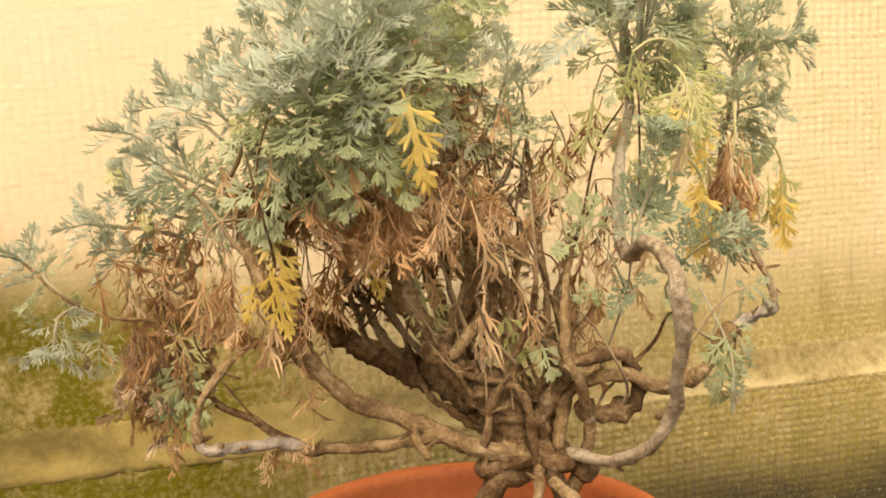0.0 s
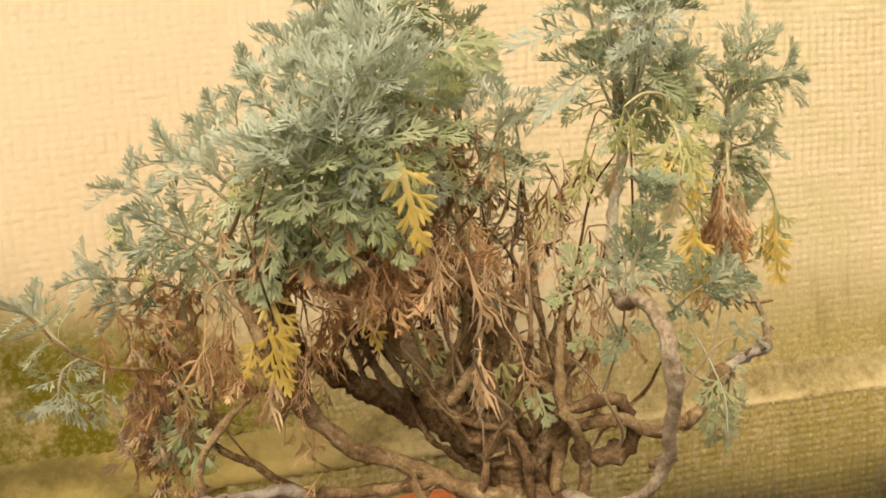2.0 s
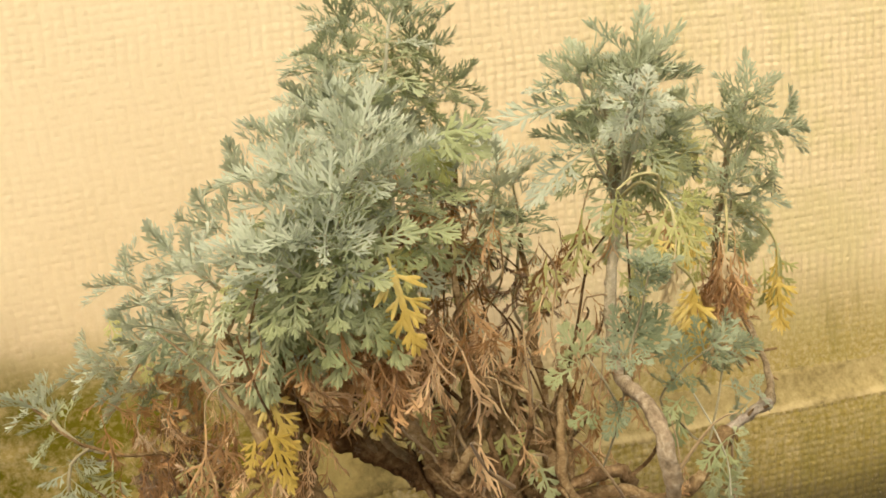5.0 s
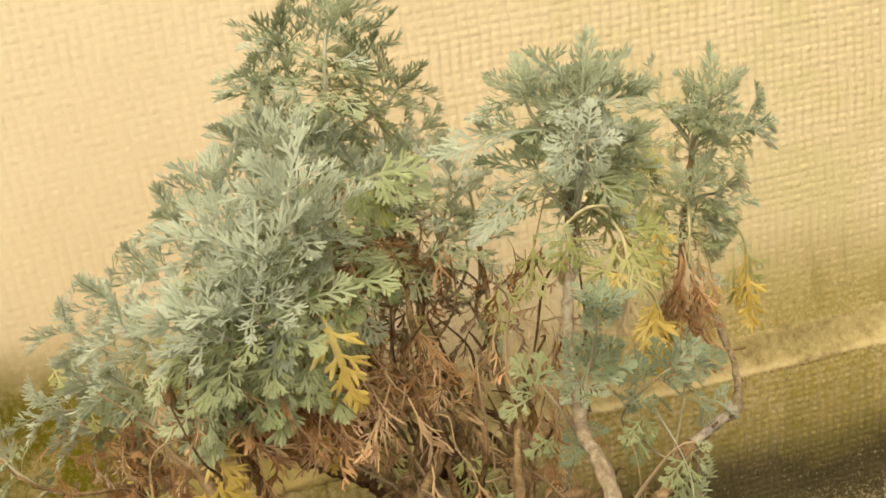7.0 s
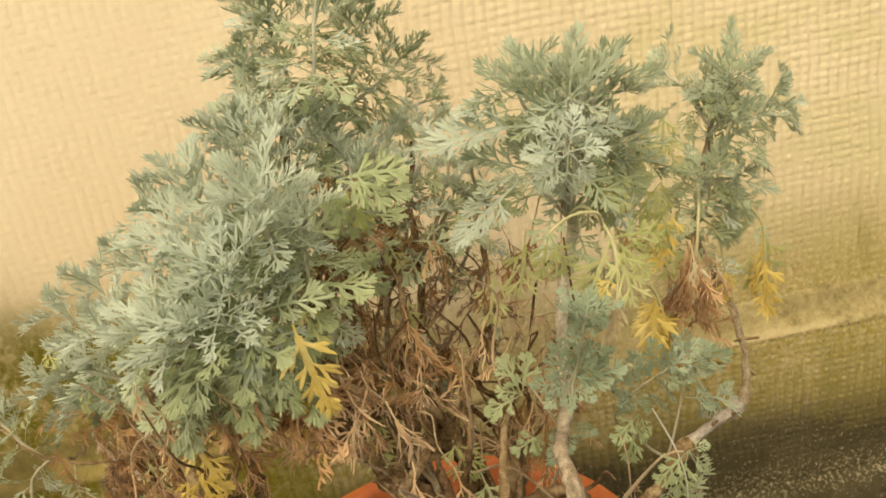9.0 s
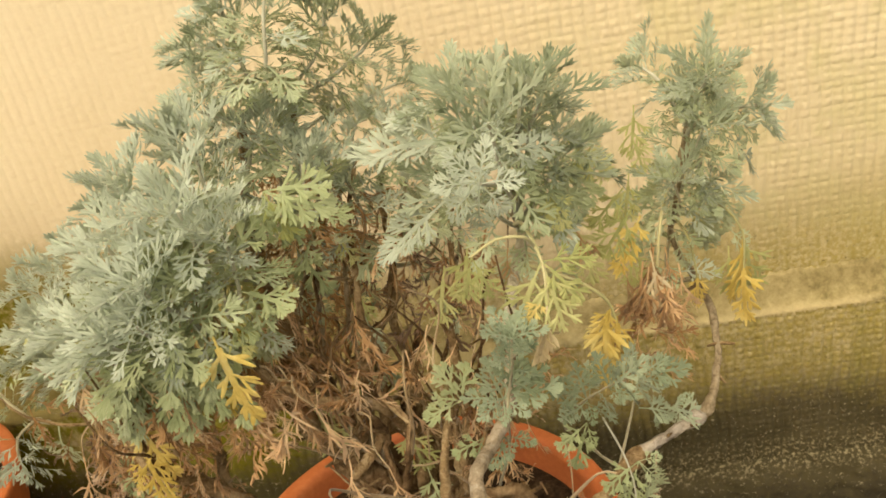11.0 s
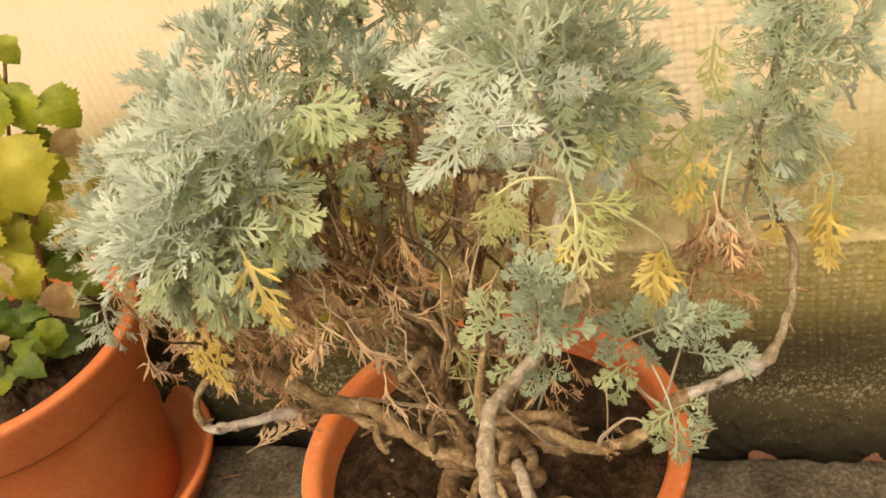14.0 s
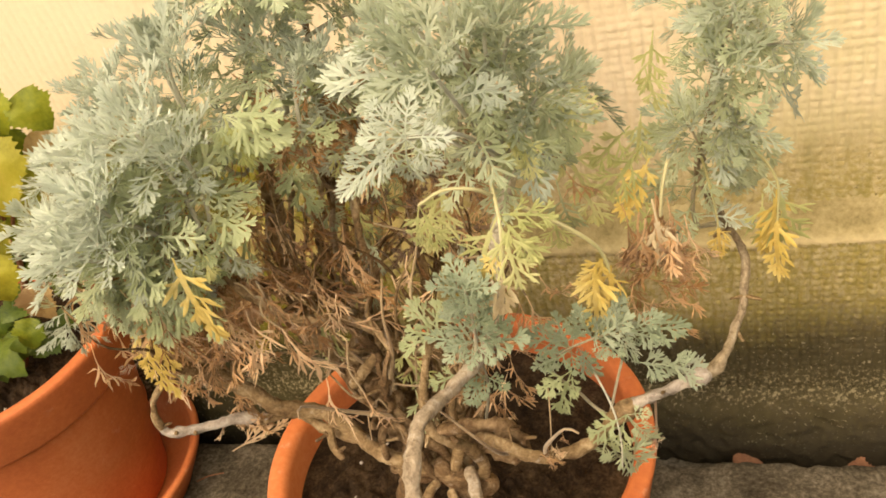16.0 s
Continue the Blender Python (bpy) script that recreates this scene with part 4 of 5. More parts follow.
sprig(((-0.066, -0.122, 0.575), (-0.079, -0.147, 0.611), (-0.081, -0.157, 0.631)), 18, 0.046, 0.030)
sprig(((-0.047, -0.120, 0.589), (-0.042, -0.117, 0.615), (-0.042, -0.122, 0.637)), 14, 0.044, 0.028, old="green")
sprig(((-0.102, -0.080, 0.546), (-0.132, -0.075, 0.593), (-0.149, -0.065, 0.609)), 17, 0.042, 0.026)
sprig(((-0.112, -0.080, 0.536), (-0.159, -0.060, 0.573), (-0.182, -0.050, 0.593)), 17, 0.042, 0.026)
sprig(((-0.122, -0.070, 0.521), (-0.180, -0.050, 0.551), (-0.214, -0.040, 0.578)), 15, 0.038, 0.025, 0.3)
sprig(((-0.113, -0.110, 0.542), (-0.146, -0.115, 0.574), (-0.164, -0.115, 0.592)), 18, 0.044, 0.028)
sprig(((-0.102, -0.112, 0.545), (-0.117, -0.132, 0.579), (-0.125, -0.137, 0.598)), 18, 0.046, 0.028, old="green")
sprig(((-0.130, -0.060, 0.505), (-0.186, -0.040, 0.520), (-0.218, -0.030, 0.540)), 13, 0.038, 0.025, 0.3)
sprig(((-0.125, -0.090, 0.523), (-0.163, -0.090, 0.539), (-0.191, -0.085, 0.553)), 14, 0.040, 0.026, 0.2)
sprig(((-0.091, -0.122, 0.566), (-0.105, -0.147, 0.586), (-0.114, -0.157, 0.599)), 14, 0.044, 0.028)
sprig(((-0.078, -0.122, 0.563), (-0.086, -0.147, 0.589), (-0.088, -0.162, 0.609)), 14, 0.044, 0.028, old="green")
sprig(((-0.187, -0.040, 0.505), (-0.220, -0.030, 0.515), (-0.246, -0.025, 0.520)), 12, 0.036, 0.024, 0.3, old="low")
sprig(((-0.181, -0.040, 0.488), (-0.207, -0.030, 0.497), (-0.231, -0.030, 0.502)), 10, 0.036, 0.024, 0.3, old="low")
# leaves that hang under the dome
from_to("green", (-0.074, -0.130, 0.587), (-0.085, -0.152, 0.560), (0, -0.9, 0.5), 1.1)
from_to("green", (-0.087, -0.130, 0.583), (-0.102, -0.152, 0.553), (0, -0.9, 0.5), 1.1)
from_to("green", (-0.084, -0.130, 0.568), (-0.081, -0.152, 0.541), (0, -0.9, 0.5), 1.1)
from_to("sage", (-0.100, -0.130, 0.571), (-0.117, -0.152, 0.552), (0, -0.9, 0.5), 1.1)
from_to("sage", (-0.112, -0.130, 0.559), (-0.127, -0.152, 0.540), (0, -0.9, 0.5), 1.1)
from_to("sage", (-0.123, -0.120, 0.541), (-0.148, -0.142, 0.521), (0, -0.9, 0.5), 1.1)
from_to("sage", (-0.126, -0.120, 0.542), (-0.154, -0.142, 0.541), (0, -0.9, 0.5), 1.1)
from_to("sage", (-0.123, -0.120, 0.538), (-0.137, -0.142, 0.515), (0, -0.9, 0.5), 1.1)
from_to("lime", (-0.053, -0.130, 0.594), (-0.041, -0.152, 0.575), (0, -0.9, 0.5), 1.1)
from_to("green", (-0.051, -0.130, 0.586), (-0.036, -0.152, 0.588), (0, -0.9, 0.5), 1.1)
from_to("lime", (-0.058, -0.130, 0.584), (-0.058, -0.152, 0.572), (0, -0.9, 0.5), 1.1)
from_to("sage", (-0.143, -0.070, 0.530), (-0.172, -0.092, 0.518), (0, -0.9, 0.5), 1.1)
from_to("sage", (-0.148, -0.070, 0.539), (-0.180, -0.092, 0.528), (0, -0.9, 0.5), 1.1)
from_to("low", (-0.169, -0.070, 0.543), (-0.195, -0.092, 0.535), (0, -0.9, 0.5), 1.1)
from_to("low", (-0.181, -0.070, 0.550), (-0.207, -0.092, 0.542), (0, -0.9, 0.5), 1.1)
for row, n in ((((-0.130, -0.128, 0.552), (-0.107, -0.140, 0.571), (-0.086, -0.148, 0.580), (-0.067, -0.150, 0.583), (-0.045, -0.140, 0.577), (-0.030, -0.125, 0.570)), 16), (((-0.118, -0.128, 0.529), (-0.097, -0.138, 0.542), (-0.076, -0.146, 0.551), (-0.055, -0.140, 0.551)), 11)):
    line = spline(row, 0.003)
    for i in range(n):
        b = line[int((i + 0.5) / n * len(line))] + Vector((rnd.uniform(-0.008, 0.008), rnd.uniform(0.004, 0.016), rnd.uniform(0.0, 0.016)))
        e = Vector((rnd.uniform(-0.020, 0.016), rnd.uniform(-0.022, -0.008), rnd.uniform(-0.034, -0.014)))
        leaf(("sage", "silver", "sage", "green")[i % 4] if i % 5 else "green", b, e, (rnd.uniform(-0.4, 0.4), -0.9, 0.5), rnd.uniform(0.032, 0.044))
# yellowing leaves inside the dome
from_to("lime", (-0.231, -0.040, 0.558), (-0.226, -0.055, 0.548), (0, -0.8, 0.6), 1.1)
from_to("lime", (-0.130, -0.100, 0.595), (-0.127, -0.118, 0.582), (0, -0.8, 0.6), 1.1)
from_to("lime", (-0.211, -0.060, 0.531), (-0.208, -0.072, 0.520), (0, -0.8, 0.6), 1.1)
from_to("lime", (-0.142, -0.110, 0.590), (-0.147, -0.130, 0.578), (0, -0.8, 0.6), 1.1)
from_to("lime", (-0.060, -0.100, 0.625), (-0.073, -0.110, 0.605), (0, -0.8, 0.6), 1.1)
from_to("lime", (-0.052, -0.100, 0.615), (-0.059, -0.112, 0.597), (0, -0.8, 0.6), 1.1)
from_to("lime", (-0.050, -0.098, 0.607), (-0.045, -0.108, 0.585), (0, -0.8, 0.6), 1.1)
from_to("lime", (-0.065, -0.108, 0.605), (-0.070, -0.122, 0.588), (0, -0.8, 0.6), 1.1)
from_to("lime", (-0.055, -0.104, 0.596), (-0.054, -0.116, 0.579), (0, -0.8, 0.6), 1.1)
from_to("lime", (-0.048, -0.096, 0.594), (-0.044, -0.104, 0.576), (0, -0.8, 0.6), 1.1)
# broad pale-green leaves between the dome and the tall shoot
from_to("green", (-0.016, -0.108, 0.652), (0.009, -0.125, 0.644), (0, -0.8, 0.7), 1.1)
from_to("green", (-0.016, -0.108, 0.652), (0.018, -0.125, 0.661), (0, -0.8, 0.7), 1.1)
from_to("lime", (-0.016, -0.108, 0.652), (-0.005, -0.125, 0.629), (0, -0.8, 0.7), 1.1)
from_to("green", (-0.016, -0.108, 0.652), (-0.020, -0.125, 0.634), (0, -0.8, 0.7), 1.1)
from_to("green", (-0.016, -0.108, 0.652), (0.020, -0.125, 0.646), (0, -0.8, 0.7), 1.1)
from_to("lime", (-0.035, -0.110, 0.594), (-0.043, -0.130, 0.574), (0, -0.8, 0.6), 1.08)
from_to("green", (-0.021, -0.060, 0.590), (-0.004, -0.080, 0.566), (0, -0.8, 0.6), 1.08)
from_to("lime", (0.002, -0.040, 0.588), (0.011, -0.050, 0.565), (0, -0.8, 0.6), 1.08)
from_to("green", (-0.032, -0.090, 0.623), (-0.006, -0.110, 0.627), (0, -0.8, 0.6), 1.08)
# the tall right-hand shoot
sprig(((0.119, -0.070, 0.559), (0.126, -0.070, 0.594), (0.119, -0.075, 0.630)), 7, 0.040, 0.036, 0.05, 80, 62, r=0.0034, new_kind="tip")
sprig(((0.119, -0.075, 0.626), (0.114, -0.080, 0.654), (0.113, -0.082, 0.673)), 14, 0.040, 0.030, 0.2, r=0.003, new_kind="tip")
sprig(((0.117, -0.075, 0.638), (0.101, -0.080, 0.666), (0.095, -0.085, 0.680)), 9, 0.034, 0.027, 0.5, new_kind="tip")
sprig(((0.119, -0.070, 0.635), (0.133, -0.070, 0.654), (0.136, -0.070, 0.671)), 9, 0.034, 0.027, 0.5, new_kind="tip")
sprig(((0.122, -0.070, 0.610), (0.142, -0.060, 0.619), (0.158, -0.050, 0.624)), 8, 0.040, 0.030, 0.4, new_kind="tip")
sprig(((0.123, -0.075, 0.595), (0.117, -0.110, 0.647), (0.115, -0.135, 0.680)), 10, 0.042, 0.030, 0.3, new_kind="tip")
sprig(((0.126, -0.075, 0.606), (0.136, -0.085, 0.650), (0.143, -0.090, 0.670)), 9, 0.040, 0.028, 0.35, new_kind="tip")
from_to("large", (0.100, -0.100, 0.659), (0.029, -0.092, 0.671), (0, -0.5, 0.9), 1.04)
from_to("large", (0.083, -0.115, 0.631), (0.039, -0.135, 0.611), (0, -0.8, 0.6), 1.04)
from_to("silver", (0.085, -0.100, 0.665), (0.061, -0.095, 0.687), (0, -0.5, 0.9), 1.08)
petiole(((0.122, -0.075, 0.591), (0.118, -0.120, 0.635), (0.107, -0.160, 0.659)), 0.0015, STALK)
from_to("silver", (0.106, -0.160, 0.659), (0.084, -0.168, 0.669), (0, -0.75, 0.65), 1.05)
from_to("silver", (0.106, -0.160, 0.659), (0.083, -0.168, 0.647), (0, -0.75, 0.65), 1.05)
from_to("silver", (0.106, -0.160, 0.659), (0.100, -0.168, 0.631), (0, -0.75, 0.65), 1.05)
from_to("silver", (0.106, -0.160, 0.659), (0.121, -0.168, 0.644), (0, -0.75, 0.65), 1.05)
from_to("silver", (0.106, -0.160, 0.659), (0.127, -0.168, 0.665), (0, -0.75, 0.65), 1.05)
from_to("silver", (0.106, -0.160, 0.659), (0.111, -0.168, 0.682), (0, -0.75, 0.65), 1.05)
from_to("silver", (0.106, -0.160, 0.659), (0.097, -0.168, 0.680), (0, -0.75, 0.65), 1.05)
from_to("green", (0.149, -0.075, 0.634), (0.167, -0.092, 0.603), (0, -0.9, 0.5), 1.1)
from_to("green", (0.147, -0.075, 0.631), (0.154, -0.092, 0.602), (0, -0.9, 0.5), 1.1)
from_to("lime", (0.157, -0.075, 0.638), (0.177, -0.092, 0.620), (0, -0.9, 0.5), 1.1)
from_to("green", (0.145, -0.075, 0.626), (0.133, -0.092, 0.598), (0, -0.9, 0.5), 1.1)
from_to("lime", (0.142, -0.100, 0.625), (0.146, -0.115, 0.603), (0, -0.9, 0.5), 1.1)
from_to("lime", (0.139, -0.100, 0.625), (0.140, -0.115, 0.611), (0, -0.9, 0.5), 1.1)
from_to("sage", (0.145, -0.100, 0.628), (0.161, -0.115, 0.605), (0, -0.9, 0.5), 1.1)
sprig(((0.123, -0.075, 0.587), (0.140, -0.080, 0.616), (0.150, -0.085, 0.633)), 8, 0.040, 0.030, 0.25, new_kind="tip")
sprig(((0.125, -0.075, 0.602), (0.128, -0.090, 0.646), (0.133, -0.095, 0.675)), 8, 0.040, 0.030, 0.35, new_kind="tip")
sprig(((0.119, -0.080, 0.591), (0.105, -0.090, 0.614), (0.095, -0.100, 0.632)), 6, 0.038, 0.030, 0.3, new_kind="tip")
from_to("sage", (0.147, -0.080, 0.642), (0.167, -0.095, 0.618), (0, -0.9, 0.5), 1.1)
from_to("sage", (0.147, -0.080, 0.631), (0.159, -0.095, 0.604), (0, -0.9, 0.5), 1.1)
from_to("green", (0.135, -0.080, 0.615), (0.148, -0.095, 0.587), (0, -0.9, 0.5), 1.1)
from_to("sage", (0.132, -0.080, 0.612), (0.130, -0.095, 0.582), (0, -0.9, 0.5), 1.1)
from_to("sage", (0.152, -0.080, 0.645), (0.175, -0.095, 0.631), (0, -0.9, 0.5), 1.1)
# the far right-hand shoot
sprig(((0.220, -0.016, 0.496), (0.220, -0.014, 0.527), (0.228, -0.012, 0.560)), 14, 0.032, 0.032, 0.0, 78, 60, new_kind="sage")
sprig(((0.225, -0.012, 0.548), (0.237, -0.012, 0.593), (0.246, -0.012, 0.627)), 20, 0.036, 0.026, 0.0, r=0.0026, new_kind="tip")
sprig(((0.243, -0.012, 0.617), (0.249, -0.020, 0.634), (0.248, -0.030, 0.647)), 14, 0.034, 0.026, 0.1, new_kind="tip")
sprig(((0.240, -0.010, 0.609), (0.226, 0.000, 0.634), (0.216, 0.005, 0.646)), 12, 0.034, 0.024, 0.15, new_kind="tip")
sprig(((0.242, -0.015, 0.608), (0.261, -0.028, 0.621), (0.276, -0.035, 0.624)), 14, 0.034, 0.024, 0.15, new_kind="tip")
sprig(((0.225, -0.012, 0.561), (0.239, -0.020, 0.573), (0.247, -0.030, 0.574)), 7, 0.030, 0.024, 0.4, new_kind="tip")
from_to("silver", (0.269, -0.030, 0.621), (0.301, -0.035, 0.614), (0, -0.3, 0.95), 1.08)
from_to("silver", (0.256, -0.012, 0.600), (0.297, -0.012, 0.581), (0, -0.3, 0.95), 1.08)
from_to("silver", (0.222, 0.000, 0.639), (0.200, 0.000, 0.654), (0, -0.3, 0.95), 1.08)
from_to("sage", (0.225, -0.014, 0.561), (0.255, -0.030, 0.552), (0, -0.8, 0.6), 1.1)
from_to("sage", (0.241, -0.014, 0.558), (0.263, -0.030, 0.528), (0, -0.8, 0.6), 1.1)
from_to("sage", (0.224, -0.014, 0.548), (0.194, -0.030, 0.571), (0, -0.8, 0.6), 1.1)
from_to("sage", (0.237, -0.014, 0.551), (0.250, -0.030, 0.522), (0, -0.8, 0.6), 1.1)
from_to("sage", (0.225, -0.014, 0.530), (0.232, -0.030, 0.512), (0, -0.8, 0.6), 1.1)
from_to("sage", (0.221, -0.014, 0.540), (0.196, -0.030, 0.541), (0, -0.8, 0.6), 1.1)
from_to("sage", (0.255, -0.014, 0.565), (0.270, -0.030, 0.540), (0, -0.8, 0.6), 1.1)
from_to("sage", (0.239, -0.020, 0.573), (0.252, -0.032, 0.555), (0, -0.8, 0.6), 1.1)
from_to("sage", (0.254, -0.020, 0.558), (0.255, -0.032, 0.528), (0, -0.8, 0.6), 1.1)
from_to("sage", (0.258, -0.020, 0.535), (0.275, -0.032, 0.522), (0, -0.8, 0.6), 1.1)
from_to("lime", (0.260, -0.020, 0.519), (0.258, -0.032, 0.485), (0, -0.8, 0.6), 1.1)
from_to("sage", (0.247, -0.020, 0.546), (0.245, -0.032, 0.519), (0, -0.8, 0.6), 1.1)
sprig(((0.229, -0.016, 0.545), (0.226, -0.034, 0.566), (0.221, -0.044, 0.586)), 6, 0.030, 0.024, 0.2, new_kind="tip", r=0.0014)
sprig(((0.234, -0.016, 0.580), (0.238, -0.034, 0.600), (0.242, -0.044, 0.620)), 6, 0.030, 0.024, 0.2, new_kind="tip", r=0.0014)
# yellowing leaves between the two right-hand shoots
from_to("lime", (0.149, -0.045, 0.583), (0.164, -0.060, 0.546), (0, -0.85, 0.5), 1.1)
from_to("lime", (0.156, -0.045, 0.561), (0.167, -0.060, 0.526), (0, -0.85, 0.5), 1.1)
from_to("sage", (0.143, -0.045, 0.555), (0.148, -0.060, 0.517), (0, -0.85, 0.5), 1.1)
from_to("lime", (0.196, -0.045, 0.575), (0.170, -0.060, 0.547), (0, -0.85, 0.5), 1.1)
from_to("yellow", (0.199, -0.045, 0.566), (0.179, -0.060, 0.532), (0, -0.85, 0.5), 1.1)
from_to("lime", (0.190, -0.045, 0.588), (0.167, -0.060, 0.572), (0, -0.85, 0.5), 1.1)
from_to("lime", (0.138, -0.045, 0.539), (0.139, -0.060, 0.510), (0, -0.85, 0.5), 1.1)
from_to("lime", (0.193, -0.045, 0.550), (0.187, -0.060, 0.522), (0, -0.85, 0.5), 1.1)
from_to("withered", (-0.025, -0.040, 0.643), (-0.025, -0.060, 0.629), (0, -0.8, 0.6), 1.08)
from_to("withered", (-0.006, -0.030, 0.638), (-0.005, -0.050, 0.623), (0, -0.8, 0.6), 1.08)
from_to("withered", (-0.019, -0.040, 0.638), (-0.032, -0.060, 0.634), (0, -0.8, 0.6), 1.08)
from_to("silver", (0.222, -0.060, 0.423), (0.202, -0.070, 0.414), (0, -0.8, 0.6), 1.08)
# low shoots on the right
sprig(((0.097, -0.128, 0.501), (0.103, -0.138, 0.528), (0.108, -0.146, 0.555)), 8, 0.024, 0.017, 0.45, 60, 25, old="low", new_kind="low", r=0.0015)
from_to("low", (0.105, -0.142, 0.543), (0.103, -0.150, 0.563), (0, -0.7, 0.7), 1.08)
from_to("low", (0.105, -0.142, 0.543), (0.117, -0.150, 0.565), (0, -0.7, 0.7), 1.08)
from_to("low", (0.105, -0.142, 0.543), (0.099, -0.150, 0.551), (0, -0.7, 0.7), 1.08)
from_to("low", (0.105, -0.142, 0.543), (0.118, -0.150, 0.553), (0, -0.7, 0.7), 1.08)
from_to("low", (0.096, -0.125, 0.498), (0.079, -0.140, 0.515), (0, -0.7, 0.7), 1.08)
from_to("low", (0.096, -0.125, 0.498), (0.092, -0.140, 0.529), (0, -0.7, 0.7), 1.08)
from_to("low", (0.096, -0.125, 0.498), (0.082, -0.140, 0.500), (0, -0.7, 0.7), 1.08)
from_to("low", (0.096, -0.125, 0.498), (0.095, -0.140, 0.492), (0, -0.7, 0.7), 1.08)
from_to("low", (0.096, -0.125, 0.498), (0.108, -0.140, 0.498), (0, -0.7, 0.7), 1.08)
from_to("low", (0.096, -0.125, 0.498), (0.125, -0.140, 0.515), (0, -0.7, 0.7), 1.08)
from_to("low", (0.096, -0.125, 0.498), (0.116, -0.140, 0.526), (0, -0.7, 0.7), 1.08)
from_to("low", (0.096, -0.125, 0.498), (0.106, -0.140, 0.528), (0, -0.7, 0.7), 1.08)
from_to("low", (0.096, -0.125, 0.498), (0.089, -0.140, 0.510), (0, -0.7, 0.7), 1.08)
petiole(((0.078, -0.100, 0.398), (0.094, -0.116, 0.455), (0.096, -0.126, 0.498)), 0.0010, SHOOT_WOOD)
petiole(((0.094, -0.116, 0.455), (0.084, -0.118, 0.478), (0.074, -0.112, 0.498)), 0.0009, SHOOT_WOOD)
from_to("green", (0.069, -0.112, 0.491), (0.045, -0.122, 0.490), (0, -0.7, 0.7), 1.08)
from_to("green", (0.069, -0.112, 0.491), (0.062, -0.122, 0.520), (0, -0.7, 0.7), 1.08)
from_to("green", (0.069, -0.112, 0.491), (0.074, -0.122, 0.518), (0, -0.7, 0.7), 1.08)
from_to("green", (0.069, -0.112, 0.491), (0.057, -0.122, 0.504), (0, -0.7, 0.7), 1.08)
from_to("low", (0.094, -0.118, 0.463), (0.078, -0.130, 0.445), (0, -0.7, 0.7), 1.08)
from_to("low", (0.094, -0.118, 0.463), (0.093, -0.130, 0.453), (0, -0.7, 0.7), 1.08)
from_to("low", (0.094, -0.118, 0.463), (0.108, -0.130, 0.466), (0, -0.7, 0.7), 1.08)
from_to("low", (0.094, -0.118, 0.463), (0.084, -0.130, 0.469), (0, -0.7, 0.7), 1.08)
from_to("green", (0.078, -0.112, 0.459), (0.058, -0.122, 0.458), (0, -0.7, 0.7), 1.08)
from_to("green", (0.078, -0.112, 0.459), (0.071, -0.122, 0.452), (0, -0.7, 0.7), 1.08)
sprig(((0.130, -0.100, 0.454), (0.154, -0.108, 0.479), (0.173, -0.106, 0.486)), 9, 0.027, 0.022, 0.15, old="low", new_kind="low", r=0.0014)
from_to("low", (0.147, -0.104, 0.471), (0.130, -0.116, 0.494), (0, -0.7, 0.7), 1.08)
from_to("low", (0.147, -0.104, 0.471), (0.144, -0.116, 0.500), (0, -0.7, 0.7), 1.08)
from_to("low", (0.147, -0.104, 0.471), (0.131, -0.116, 0.467), (0, -0.7, 0.7), 1.08)
from_to("low", (0.147, -0.104, 0.471), (0.149, -0.116, 0.461), (0, -0.7, 0.7), 1.08)
from_to("low", (0.162, -0.104, 0.478), (0.158, -0.116, 0.506), (0, -0.7, 0.7), 1.08)
from_to("low", (0.162, -0.104, 0.478), (0.168, -0.116, 0.476), (0, -0.7, 0.7), 1.08)
from_to("low", (0.162, -0.104, 0.478), (0.178, -0.116, 0.480), (0, -0.7, 0.7), 1.08)
from_to("low", (0.162, -0.104, 0.478), (0.180, -0.116, 0.504), (0, -0.7, 0.7), 1.08)
petiole(((0.162, -0.100, 0.406), (0.172, -0.102, 0.445), (0.182, -0.096, 0.478)), 0.0010, SHOOT_WOOD)
from_to("low", (0.182, -0.096, 0.478), (0.216, -0.096, 0.482), (0, -0.7, 0.7), 1.08)
from_to("low", (0.182, -0.096, 0.478), (0.200, -0.096, 0.491), (0, -0.7, 0.7), 1.08)
from_to("low", (0.182, -0.096, 0.478), (0.204, -0.096, 0.469), (0, -0.7, 0.7), 1.08)
from_to("low", (0.182, -0.096, 0.478), (0.190, -0.096, 0.464), (0, -0.7, 0.7), 1.08)
from_to("low", (0.180, -0.094, 0.451), (0.210, -0.090, 0.442), (0, -0.5, 0.9), 1.05)
from_to("low", (0.194, -0.092, 0.447), (0.232, -0.084, 0.432), (0, -0.5, 0.9), 1.05)
from_to("low", (0.189, -0.092, 0.446), (0.197, -0.092, 0.429), (0, -0.5, 0.9), 1.05)
from_to("low", (0.204, -0.090, 0.443), (0.216, -0.088, 0.453), (0, -0.5, 0.9), 1.05)
from_to("green", (0.145, -0.104, 0.453), (0.131, -0.118, 0.425), (0, -0.7, 0.7), 1.08)
from_to("green", (0.145, -0.104, 0.453), (0.125, -0.118, 0.448), (0, -0.7, 0.7), 1.08)
from_to("green", (0.145, -0.104, 0.453), (0.146, -0.118, 0.446), (0, -0.7, 0.7), 1.08)
petiole(((0.156, -0.098, 0.450), (0.166, -0.106, 0.424), (0.170, -0.114, 0.403), (0.169, -0.118, 0.380)), 0.0007, STALK)
from_to("green", (0.175, -0.108, 0.418), (0.151, -0.118, 0.409), (0, -0.6, 0.8), 1.15)
from_to("green", (0.175, -0.108, 0.418), (0.163, -0.118, 0.391), (0, -0.6, 0.8), 1.15)
